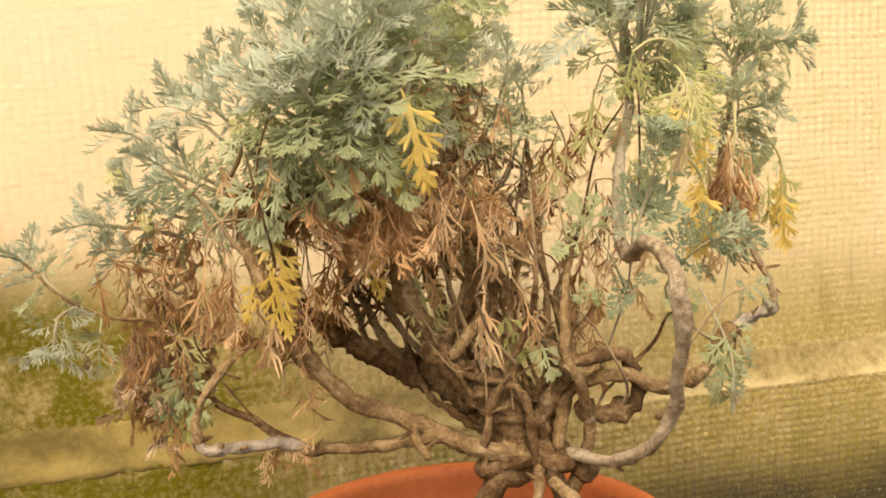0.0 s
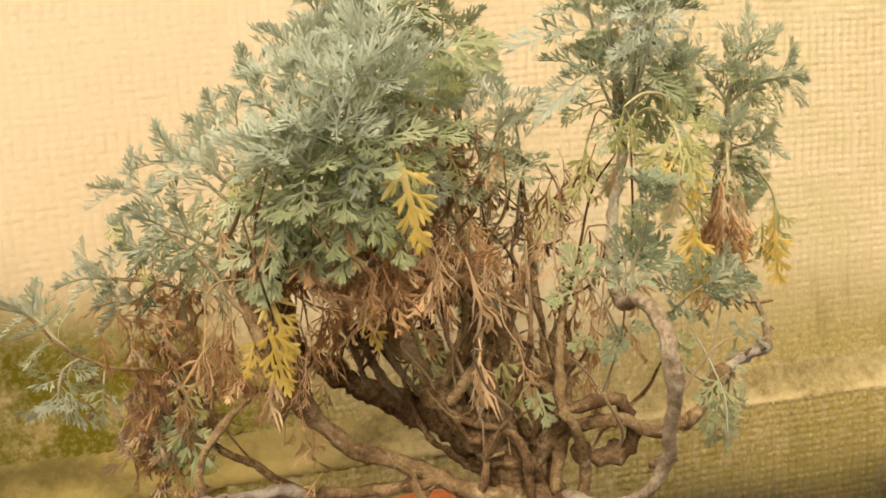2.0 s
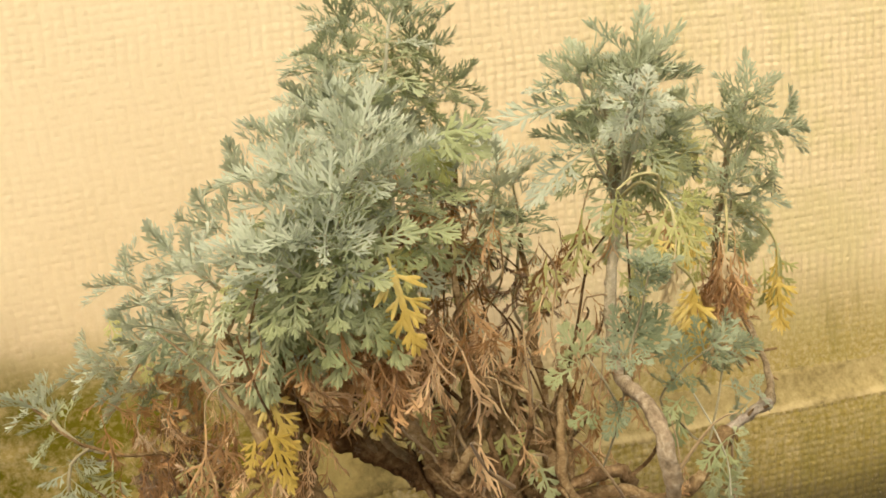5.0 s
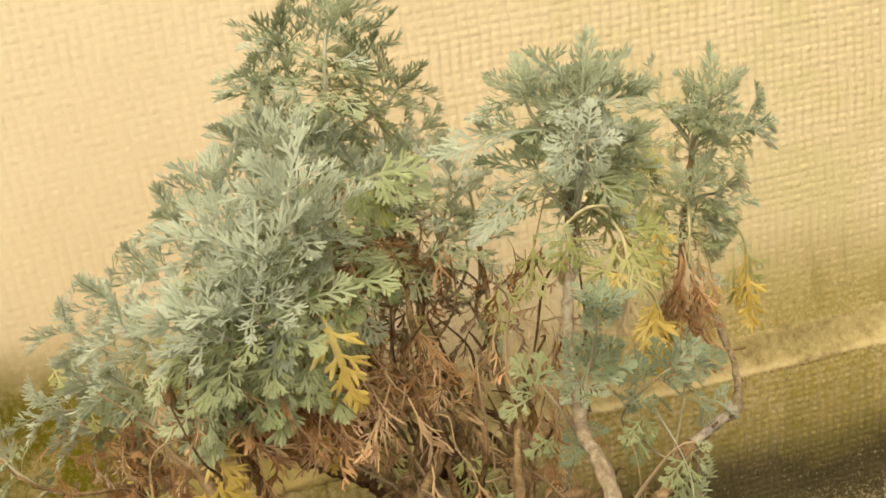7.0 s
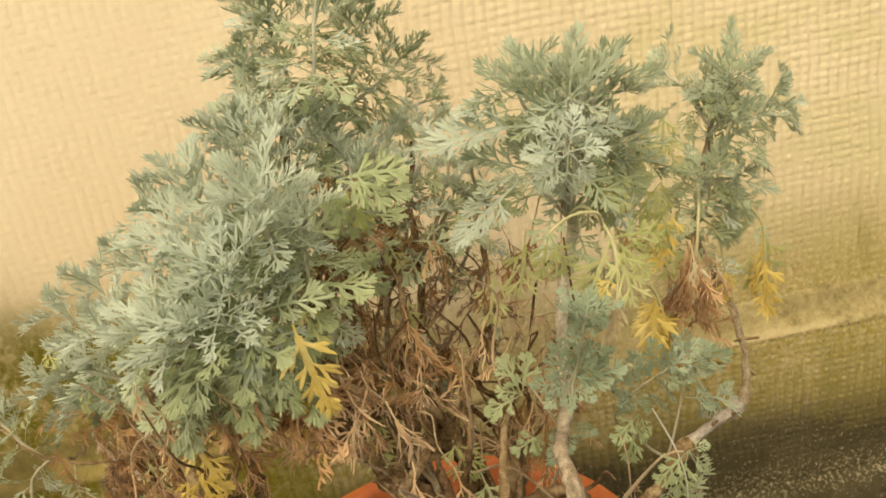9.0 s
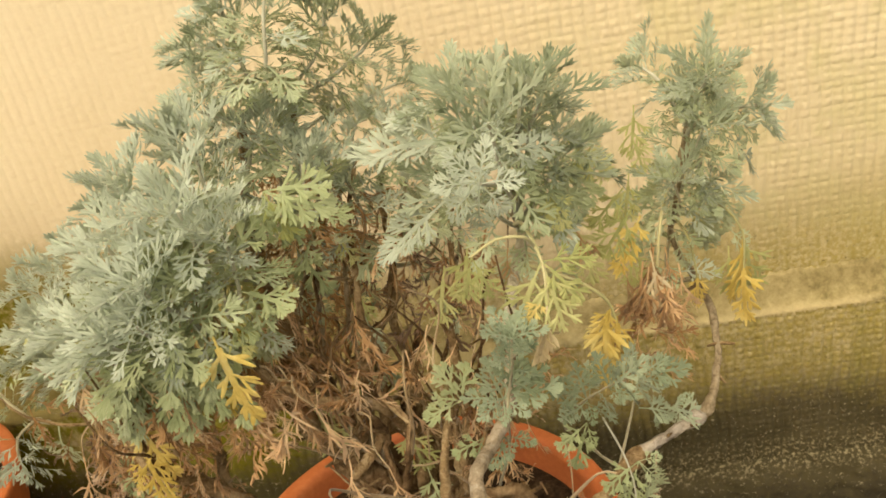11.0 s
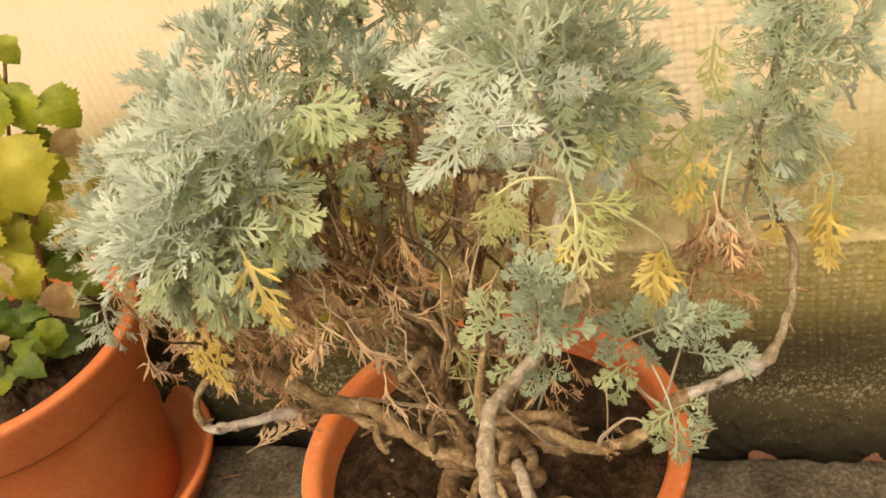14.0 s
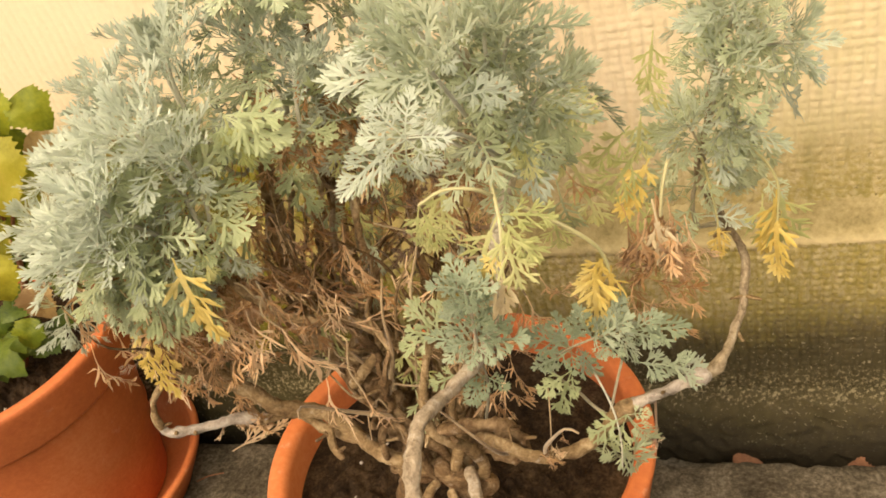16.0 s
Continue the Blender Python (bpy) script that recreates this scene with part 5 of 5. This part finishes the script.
from_to("sage", (0.175, -0.108, 0.418), (0.191, -0.118, 0.387), (0, -0.6, 0.8), 1.15)
from_to("sage", (0.175, -0.108, 0.418), (0.189, -0.118, 0.406), (0, -0.6, 0.8), 1.15)
from_to("sage", (0.175, -0.108, 0.418), (0.187, -0.112, 0.425), (0, -0.6, 0.8), 1.15)
petiole(((0.130, -0.112, 0.445), (0.130, -0.122, 0.427), (0.128, -0.128, 0.405)), 0.0006, STRAW)
clump((0.128, -0.128, 0.397), (0.007, 0.006, 0.007), 7, 0.019, "withered")
clump((-0.117, -0.088, 0.402), (0.010, 0.008, 0.016), 9, 0.026, "withered")
from_to("sage", (0.163, -0.112, 0.403), (0.167, -0.120, 0.365), (0, -0.6, 0.8), 1.15)
from_to("sage", (0.163, -0.112, 0.403), (0.189, -0.120, 0.368), (0, -0.6, 0.8), 1.15)
from_to("sage", (0.163, -0.112, 0.403), (0.151, -0.120, 0.384), (0, -0.6, 0.8), 1.15)
# the drooping side shoot beside the dead leaves
sprig(((-0.262, -0.030, 0.470), (-0.280, -0.024, 0.486), (-0.290, -0.018, 0.496)), 11, 0.036, 0.024, 0.3)
sprig(((-0.258, -0.030, 0.468), (-0.270, -0.044, 0.462), (-0.274, -0.050, 0.446)), 8, 0.034, 0.024, 0.3)
# pale leaves that hang between the dome and the tall shoot
for i in range(14):
    b = on_limb(0.49, 0.60, 0.0, 0.125)
    e = b + Vector((rnd.uniform(-0.018, 0.020), rnd.uniform(-0.028, -0.008), rnd.uniform(-0.028, -0.010)))
    from_to(("sage", "lime", "tip", "green")[i % 4], b, e, (0, -0.9, 0.4), 1.0)
# yellow leaves
from_to("yellow", (-0.054, -0.152, 0.590), (-0.044, -0.172, 0.536), (0, -0.95, 0.3))
from_to("yellow", (-0.060, -0.136, 0.560), (-0.062, -0.154, 0.536), (-0.3, -0.95, 0.3))
from_to("yellow", (-0.136, -0.118, 0.516), (-0.120, -0.134, 0.474), (0.2, -0.95, 0.3))
from_to("yellow", (-0.136, -0.124, 0.494), (-0.128, -0.138, 0.452), (0, -0.95, 0.3))
from_to("yellow", (-0.144, -0.116, 0.486), (-0.152, -0.126, 0.462), (0, -0.95, 0.3))
from_to("yellow", (-0.074, -0.098, 0.498), (-0.066, -0.106, 0.464), (0, -0.95, 0.3))
# yellow leaf on an arching stalk
petiole(((0.122, -0.074, 0.560), (0.134, -0.078, 0.556), (0.155, -0.080, 0.543), (0.169, -0.080, 0.528), (0.174, -0.080, 0.506)))
from_to("yellow", (0.172, -0.080, 0.524), (0.152, -0.088, 0.500), (0.1, -0.9, 0.4))
from_to("yellow", (0.167, -0.086, 0.522), (0.159, -0.098, 0.474), (-0.2, -0.95, 0.3), 1.15)
from_to("yellow", (0.174, -0.080, 0.516), (0.170, -0.088, 0.474), (-0.2, -0.95, 0.3))
from_to("yellow", (0.170, -0.078, 0.520), (0.160, -0.090, 0.486), (0.2, -0.95, 0.3))
# withered bunch that hangs from the far right-hand shoot
petiole(((0.224, -0.020, 0.575), (0.214, -0.050, 0.578), (0.207, -0.064, 0.562), (0.204, -0.066, 0.540)))
for i in range(14):
    b = Vector((0.205 + rnd.uniform(-0.012, 0.012), -0.064 + rnd.uniform(-0.014, 0.010), 0.555 + rnd.uniform(-0.03, 0.006)))
    leaf("withered", b, (rnd.uniform(-0.16, 0.16), rnd.uniform(-0.2, 0.1), -1), (rnd.uniform(-0.7, 0.7), -1, 0.2), rnd.uniform(0.046, 0.074))
from_to("cream", (0.200, -0.066, 0.552), (0.206, -0.074, 0.508), (0.3, -0.9, 0.3))
from_to("withered", (0.208, -0.060, 0.520), (0.222, -0.066, 0.474), (0, -0.9, 0.3))
# yellow leaves that hang at the far right-hand side
petiole(((0.238, -0.014, 0.560), (0.256, -0.022, 0.552), (0.268, -0.026, 0.532), (0.268, -0.028, 0.505)), 0.0011)
from_to("yellow", (0.268, -0.026, 0.526), (0.265, -0.036, 0.478), (0.5, -0.95, 0.3))
from_to("yellow", (0.268, -0.027, 0.508), (0.264, -0.038, 0.462), (-0.4, -0.95, 0.3))
from_to("lime", (0.268, -0.026, 0.532), (0.278, -0.034, 0.480), (0.2, -0.95, 0.3))
# small yellow leaf on a thin stalk
petiole(((0.226, -0.016, 0.545), (0.230, -0.034, 0.540), (0.233, -0.038, 0.522), (0.234, -0.038, 0.508)), 0.0010)
from_to("yellow", (0.234, -0.038, 0.512), (0.234, -0.042, 0.484), (0, -0.95, 0.3))
from_to("lime", (0.200, -0.030, 0.616), (0.206, -0.040, 0.590), (0, -0.95, 0.3))
from_to("lime", (0.196, -0.030, 0.590), (0.190, -0.044, 0.560), (0, -0.95, 0.3))
from_to("lime", (0.205, -0.015, 0.630), (0.200, -0.030, 0.600), (0, -0.95, 0.3))
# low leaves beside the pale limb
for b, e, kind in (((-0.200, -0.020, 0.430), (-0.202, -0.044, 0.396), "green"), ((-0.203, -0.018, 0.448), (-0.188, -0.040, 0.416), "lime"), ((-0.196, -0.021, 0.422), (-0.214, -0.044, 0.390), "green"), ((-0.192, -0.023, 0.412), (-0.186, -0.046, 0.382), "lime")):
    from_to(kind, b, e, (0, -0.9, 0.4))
clump((-0.160, -0.092, 0.450), (0.016, 0.014, 0.018), 9, 0.036, "withered")
from_to("sage", (-0.246, -0.030, 0.459), (-0.254, -0.046, 0.418), (0, -0.9, 0.4))
# yellow-green rosette in front of the tall shoot
petiole(((0.118, -0.076, 0.590), (0.124, -0.108, 0.606), (0.131, -0.132, 0.594), (0.131, -0.140, 0.572)), 0.0013)
petiole(((0.128, -0.124, 0.600), (0.123, -0.136, 0.613), (0.108, -0.138, 0.615), (0.094, -0.140, 0.608)), 0.0012)
for tip in ((0.149, -0.146, 0.578), (0.155, -0.138, 0.598), (0.111, -0.142, 0.562), (0.138, -0.152, 0.566)):
    from_to("lime", (0.131, -0.132, 0.594), tip, (0, -0.7, 0.7), 1.25)
from_to("lime", (0.094, -0.140, 0.608), (0.086, -0.146, 0.584), (0, -0.8, 0.6), 1.2)
from_to("lime", (0.094, -0.140, 0.608), (0.102, -0.148, 0.586), (0, -0.8, 0.6), 1.2)
from_to("cream", (0.131, -0.140, 0.574), (0.124, -0.146, 0.532), (0.3, -0.9, 0.3), 1.15)
from_to("yellow", (0.129, -0.138, 0.574), (0.114, -0.142, 0.556), (0, -0.9, 0.3))
from_to("lime", (0.090, -0.085, 0.590), (0.080, -0.100, 0.550), (0, -0.9, 0.3))
from_to("lime", (0.070, -0.060, 0.560), (0.060, -0.080, 0.525), (0, -0.9, 0.3))
from_to("lime", (-0.040, -0.060, 0.480), (-0.030, -0.090, 0.440), (0, -0.9, 0.3))
from_to("lime", (0.020, -0.070, 0.450), (0.030, -0.090, 0.410), (0, -0.9, 0.3))
from_to("green", (0.035, -0.100, 0.430), (0.042, -0.118, 0.405), (0, -0.9, 0.3))
from_to("green", (-0.200, -0.030, 0.420), (-0.190, -0.060, 0.390), (0, -0.9, 0.3))
from_to("lime", (-0.205, -0.020, 0.400), (-0.200, -0.045, 0.372), (0, -0.9, 0.3))
# withered clumps
petiole(((-0.178, -0.040, 0.400), (-0.172, -0.040, 0.412), (-0.160, -0.040, 0.408)), 0.0012, BARK)
clump((-0.078, -0.114, 0.526), (0.060, 0.036, 0.032), 84, 0.048, "withered")
clump((-0.034, -0.126, 0.510), (0.036, 0.030, 0.030), 34, 0.046, "withered")
clump((0.005, -0.096, 0.515), (0.050, 0.034, 0.040), 11, 0.046, "withered")
clump((-0.132, -0.104, 0.478), (0.020, 0.024, 0.024), 8, 0.042, "withered")
clump((-0.212, -0.014, 0.424), (0.038, 0.032, 0.052), 84, 0.039, "withered")
clump((-0.212, -0.014, 0.418), (0.040, 0.032, 0.056), 110, 0.038, "dead")
clump((-0.118, -0.104, 0.450), (0.030, 0.020, 0.022), 8, 0.040, "withered")
clump((0.204, -0.060, 0.505), (0.016, 0.016, 0.030), 12, 0.042, "withered")
clump((0.188, -0.070, 0.482), (0.020, 0.020, 0.026), 10, 0.040, "withered")
clump((0.090, -0.085, 0.450), (0.032, 0.028, 0.056), 24, 0.040, "withered")
clump((0.050, -0.030, 0.505), (0.045, 0.040, 0.045), 16, 0.042, "dead")
clump((-0.030, -0.050, 0.510), (0.070, 0.040, 0.040), 16, 0.042, "withered")
clump((0.080, -0.050, 0.540), (0.034, 0.030, 0.045), 18, 0.040, "withered")
clump((-0.010, -0.020, 0.590), (0.050, 0.030, 0.040), 16, 0.040, "withered")
clump((-0.130, -0.076, 0.358), (0.020, 0.012, 0.012), 8, 0.034, "withered")
clump((0.188, -0.086, 0.366), (0.005, 0.005, 0.008), 5, 0.020, "dead")
v, f = tube(((0.190, -0.094, 0.420), (0.190, -0.085, 0.404), (0.188, -0.084, 0.372)), 0.0010, 0.0008, 5, 0.1, 0.006)
mesh_object("twig", v, f, DEAD, shrub)


# dry leaves and fine twigs that close the middle of the shrub
clump((-0.010, 0.010, 0.520), (0.050, 0.036, 0.050), 20, 0.042, "withered")
clump((0.030, 0.030, 0.500), (0.050, 0.036, 0.050), 20, 0.042, "dead")
clump((0.000, -0.020, 0.570), (0.044, 0.030, 0.036), 18, 0.042, "withered")
clump((-0.030, -0.055, 0.600), (0.030, 0.024, 0.030), 12, 0.040, "withered")
clump((-0.072, 0.030, 0.460), (0.036, 0.024, 0.036), 9, 0.040, "withered")
clump((-0.027, 0.020, 0.476), (0.036, 0.024, 0.036), 9, 0.040, "withered")
clump((-0.096, 0.020, 0.469), (0.036, 0.024, 0.036), 9, 0.040, "withered")
# dry leaves between the dome and the drooping side shoot
clump((-0.195, -0.045, 0.505), (0.040, 0.024, 0.022), 20, 0.038, "withered")
clump((-0.165, -0.060, 0.480), (0.030, 0.024, 0.026), 10, 0.036, "withered")
clump((-0.200, -0.030, 0.470), (0.034, 0.024, 0.026), 10, 0.036, "withered")
for i in range(26):
    b = on_limb(0.44, 0.53, -0.08, 0.08)
    d = Vector((rnd.uniform(-0.045, 0.045), rnd.uniform(-0.01, 0.06), rnd.uniform(0.01, 0.05)))
    j = [Vector([rnd.uniform(-0.008, 0.008) for _ in range(3)]) for _ in range(2)]
    v, f = tube((b, b + d * 0.4 + j[0], b + d * 0.75 + j[1], b + d), rnd.uniform(0.0010, 0.0024), 0.0007, 5, 0.15, 0.006)
    mesh_object("twig", v, f, (BARK, BARK_GREY)[i % 2], shrub)


# ---- the broad-leaved plant in the second pot ----
vine = thing("potted_vine", "yellowing broad-leaved plant with toothed leaves and a reddish stem", "plant", (POT2[0], POT2[1], 0))


def broad_leaf(seed, material):
    """A toothed, veined, slightly cupped oval leaf, one unit long along +y."""
    rng = random.Random(seed)
    n, rows = 32, 5
    V, F = [], []
    for i in range(n + 1):
        u = i / n
        w = 0.50 * math.sin(math.pi * u ** 0.66) ** 0.8 * (1 + 0.10 * math.sin(u * 17 + seed)) * (1 + (0.09 if i % 3 == 1 else -0.05))
        for k in range(-rows, rows + 1):
            s = k / rows
            x = w * s
            vein = 0.007 * math.cos((u - 0.35 * abs(s)) * 38)
            fold = 0.20 * abs(x) - 0.55 * (u - 0.3) ** 2 + vein + 0.06 * noise.noise(Vector((x * 3, u * 3, seed)))
            V.append((x, u, fold))
    c = 2 * rows + 1
    for i in range(n):
        for k in range(c - 1):
            F.append((i * c + k, i * c + k + 1, (i + 1) * c + k + 1, (i + 1) * c + k))
    me = bpy.data.meshes.new("broad_leaf")
    me.from_pydata(V, [], F)
    me.materials.append(material)
    me.shade_smooth()
    return me


BROAD = {"g": [broad_leaf(i, VINE) for i in range(3)], "y": [broad_leaf(i + 5, VINE_YELLOW) for i in range(3)], "d": [broad_leaf(i + 13, VINE_SHADED) for i in range(2)], "t": [broad_leaf(i + 9, VINE_TAN) for i in range(2)]}


def vine_leaf(kind, center, size, direction):
    """One leaf of the plant: its middle, its length, and the way its tip points; its face is turned up and outwards."""
    y = Vector(direction).normalized()
    z = Vector((0.35 + rnd.uniform(-0.3, 0.3), -0.75, 0.6 + rnd.uniform(-0.25, 0.25)))
    z = (z - y * z.dot(y)).normalized()
    m = Matrix((y.cross(z), y, z)).transposed().to_4x4()
    m.translation = Vector(center) - y * size * 0.5
    ob = new("leaf", BROAD[kind][rnd.randrange(len(BROAD[kind]))])
    ob.parent = vine
    ob.matrix_parent_inverse = vine.matrix_basis.inverted()
    ob.matrix_basis = m @ Matrix.Diagonal((size * rnd.uniform(0.85, 1.0), size, size, 1))


def vine_stem(points, r0, r1, material):
    v, f = tube(points, r0, r1, 7, 0.1, 0.008)
    ob = mesh_object("stem", v, f, material, vine)
    ob.matrix_parent_inverse = vine.matrix_basis.inverted()


vine_stem(((-0.589, 0.080, 0.211), (-0.519, 0.110, 0.309), (-0.493, 0.130, 0.390), (-0.475, 0.130, 0.470), (-0.452, 0.135, 0.526), (-0.423, 0.150, 0.601)), 0.0034, 0.0018, DRY)
vine_stem(((-0.548, 0.100, 0.247), (-0.505, 0.120, 0.334), (-0.479, 0.130, 0.419), (-0.441, 0.150, 0.495)), 0.0034, 0.0018, DRY)
vine_leaf("g", (-0.418, 0.150, 0.604), 0.029, (0.5, -0.1, -0.8))
vine_leaf("y", (-0.429, 0.140, 0.612), 0.023, (-0.2, -0.2, -0.9))
vine_leaf("g", (-0.420, 0.130, 0.554), 0.051, (0.05, -0.3, -0.9))
vine_leaf("g", (-0.384, 0.140, 0.545), 0.045, (0.5, -0.1, -0.8))
vine_leaf("g", (-0.447, 0.120, 0.556), 0.055, (-0.3, -0.3, -0.8))
vine_leaf("g", (-0.446, 0.140, 0.579), 0.034, (-0.3, -0.1, -0.6))
vine_leaf("y", (-0.435, 0.100, 0.500), 0.079, (0.25, -0.4, -0.8))
vine_leaf("y", (-0.478, 0.110, 0.504), 0.065, (-0.2, -0.3, -0.9))
vine_leaf("g", (-0.439, 0.150, 0.503), 0.039, (0.05, -0.1, -1.0))
vine_leaf("t", (-0.405, 0.150, 0.502), 0.035, (0.5, 0.0, -0.9))
vine_leaf("y", (-0.480, 0.100, 0.470), 0.050, (0.1, -0.3, -0.9))
vine_leaf("g", (-0.460, 0.150, 0.455), 0.042, (0.6, -0.1, -0.7))
vine_leaf("y", (-0.484, 0.100, 0.426), 0.055, (0.5, -0.3, -0.7))
vine_leaf("g", (-0.473, 0.130, 0.419), 0.040, (0.4, -0.2, -0.8))
vine_leaf("y", (-0.481, 0.080, 0.390), 0.056, (0.1, -0.3, -0.9))
vine_leaf("t", (-0.506, 0.070, 0.396), 0.052, (-0.1, -0.3, -0.9))
vine_leaf("y", (-0.507, 0.090, 0.437), 0.055, (-0.2, -0.3, -0.9))
vine_leaf("t", (-0.446, 0.080, 0.358), 0.045, (0.25, -0.3, -0.9))
vine_leaf("g", (-0.474, 0.070, 0.322), 0.039, (-0.2, -0.4, -0.8))
vine_leaf("g", (-0.553, 0.050, 0.276), 0.033, (0.1, -0.6, -0.5))
vine_leaf("t", (-0.546, 0.070, 0.311), 0.022, (0.1, -0.2, -0.9))
# "d" leaves sit low in the plant and carry the shade-darkened green
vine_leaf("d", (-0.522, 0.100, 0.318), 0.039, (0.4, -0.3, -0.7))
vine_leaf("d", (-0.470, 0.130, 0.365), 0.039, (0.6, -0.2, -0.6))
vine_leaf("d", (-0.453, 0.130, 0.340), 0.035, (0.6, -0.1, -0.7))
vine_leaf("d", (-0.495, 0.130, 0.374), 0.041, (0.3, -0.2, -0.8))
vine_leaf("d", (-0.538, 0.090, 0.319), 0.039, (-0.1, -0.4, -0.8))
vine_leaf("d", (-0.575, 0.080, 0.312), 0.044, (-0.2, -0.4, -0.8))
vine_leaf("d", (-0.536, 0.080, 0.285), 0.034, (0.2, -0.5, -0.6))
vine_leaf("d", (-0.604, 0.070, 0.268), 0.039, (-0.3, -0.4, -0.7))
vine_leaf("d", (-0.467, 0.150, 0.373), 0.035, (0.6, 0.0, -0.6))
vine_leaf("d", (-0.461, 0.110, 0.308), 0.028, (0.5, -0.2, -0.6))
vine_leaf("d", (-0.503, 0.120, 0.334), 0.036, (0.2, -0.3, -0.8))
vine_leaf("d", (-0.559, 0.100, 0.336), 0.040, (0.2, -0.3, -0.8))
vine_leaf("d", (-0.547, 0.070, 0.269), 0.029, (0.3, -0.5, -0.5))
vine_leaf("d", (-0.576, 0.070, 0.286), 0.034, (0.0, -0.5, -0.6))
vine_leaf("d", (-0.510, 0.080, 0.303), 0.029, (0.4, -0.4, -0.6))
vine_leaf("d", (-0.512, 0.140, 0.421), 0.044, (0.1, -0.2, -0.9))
vine_leaf("g", (-0.446, 0.160, 0.469), 0.036, (0.6, 0.0, -0.7))
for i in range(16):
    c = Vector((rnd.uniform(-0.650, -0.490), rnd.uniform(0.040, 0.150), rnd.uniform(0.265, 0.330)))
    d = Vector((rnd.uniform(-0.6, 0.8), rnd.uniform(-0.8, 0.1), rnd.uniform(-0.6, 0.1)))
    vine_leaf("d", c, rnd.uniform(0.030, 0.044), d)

# ---- dry leaves fallen in the gutter ----
v, f = tube(((-0.440, 0.130, 0.003), (-0.425, 0.138, 0.005), (-0.408, 0.145, 0.003)), 0.0012, 0.0008, 6, 0.1, 0.005)
tagged(mesh_object("fallen_stalk", v, f, DRY), "thin dry brown stalk lying on the concrete floor", "stalk")
for i, (x, y, s, a) in enumerate(((0.226, 0.222, 0.034, 0.4), (0.345, 0.222, 0.040, -0.3), (-0.300, 0.150, 0.030, 1.2))):
    ob = new("fallen_leaf", broad_leaf(20 + i, DRY))
    ob.matrix_basis = Matrix.Translation((x, y, -0.040 if y > 0.2 else 0.004)) @ Matrix.Rotation(a - 1.57, 4, "Z") @ Matrix.Diagonal((s, s, s, 1))
    tagged(ob, "curled dry brown leaf lying at the wall's foot", "leaf", "fallen leaves")

# a withered frond dropped between the pots
ob = new("fallen_frond", leaf_mesh("fallen_frond", 91, WITHERED, pairs=6, width=0.018, curl=0.3, crumple=0.4, ang0=0.6, ang1=0.3, reach=0.26, forks=1, petiole=0.15))
ob.matrix_basis = Matrix.Translation((-0.405, 0.175, 0.010)) @ Matrix.Rotation(-0.75, 4, "Z") @ Matrix.Diagonal((0.11, 0.11, 0.11, 1))
tagged(ob, "dry brown divided leaf lying on concrete between the pots", "leaf", "fallen leaves")

# ---- the shrub's leaves ----
for kind, entries in LEAVES.items():
    entries.sort(key=lambda q: q[0].translation.y)
    for m, which, holder in entries[:300]:
        ob = new(PICKED[kind], LEAF[kind][which])
        ob.parent = holder or shrub
        ob.matrix_basis = m
    rest = entries[300:]
    if rest:
        V, F = [], []
        for m, which, holder in rest:
            me = LEAF[kind][which]
            base = len(V)
            V += [m @ q.co for q in me.vertices]
            F += [tuple(base + j for j in p.vertices) for p in me.polygons]
        ob = mesh_object("more_" + PICKED[kind], V, F, LEAF[kind][0].materials[0], shrub)
        ob["kind"] = "stuff"
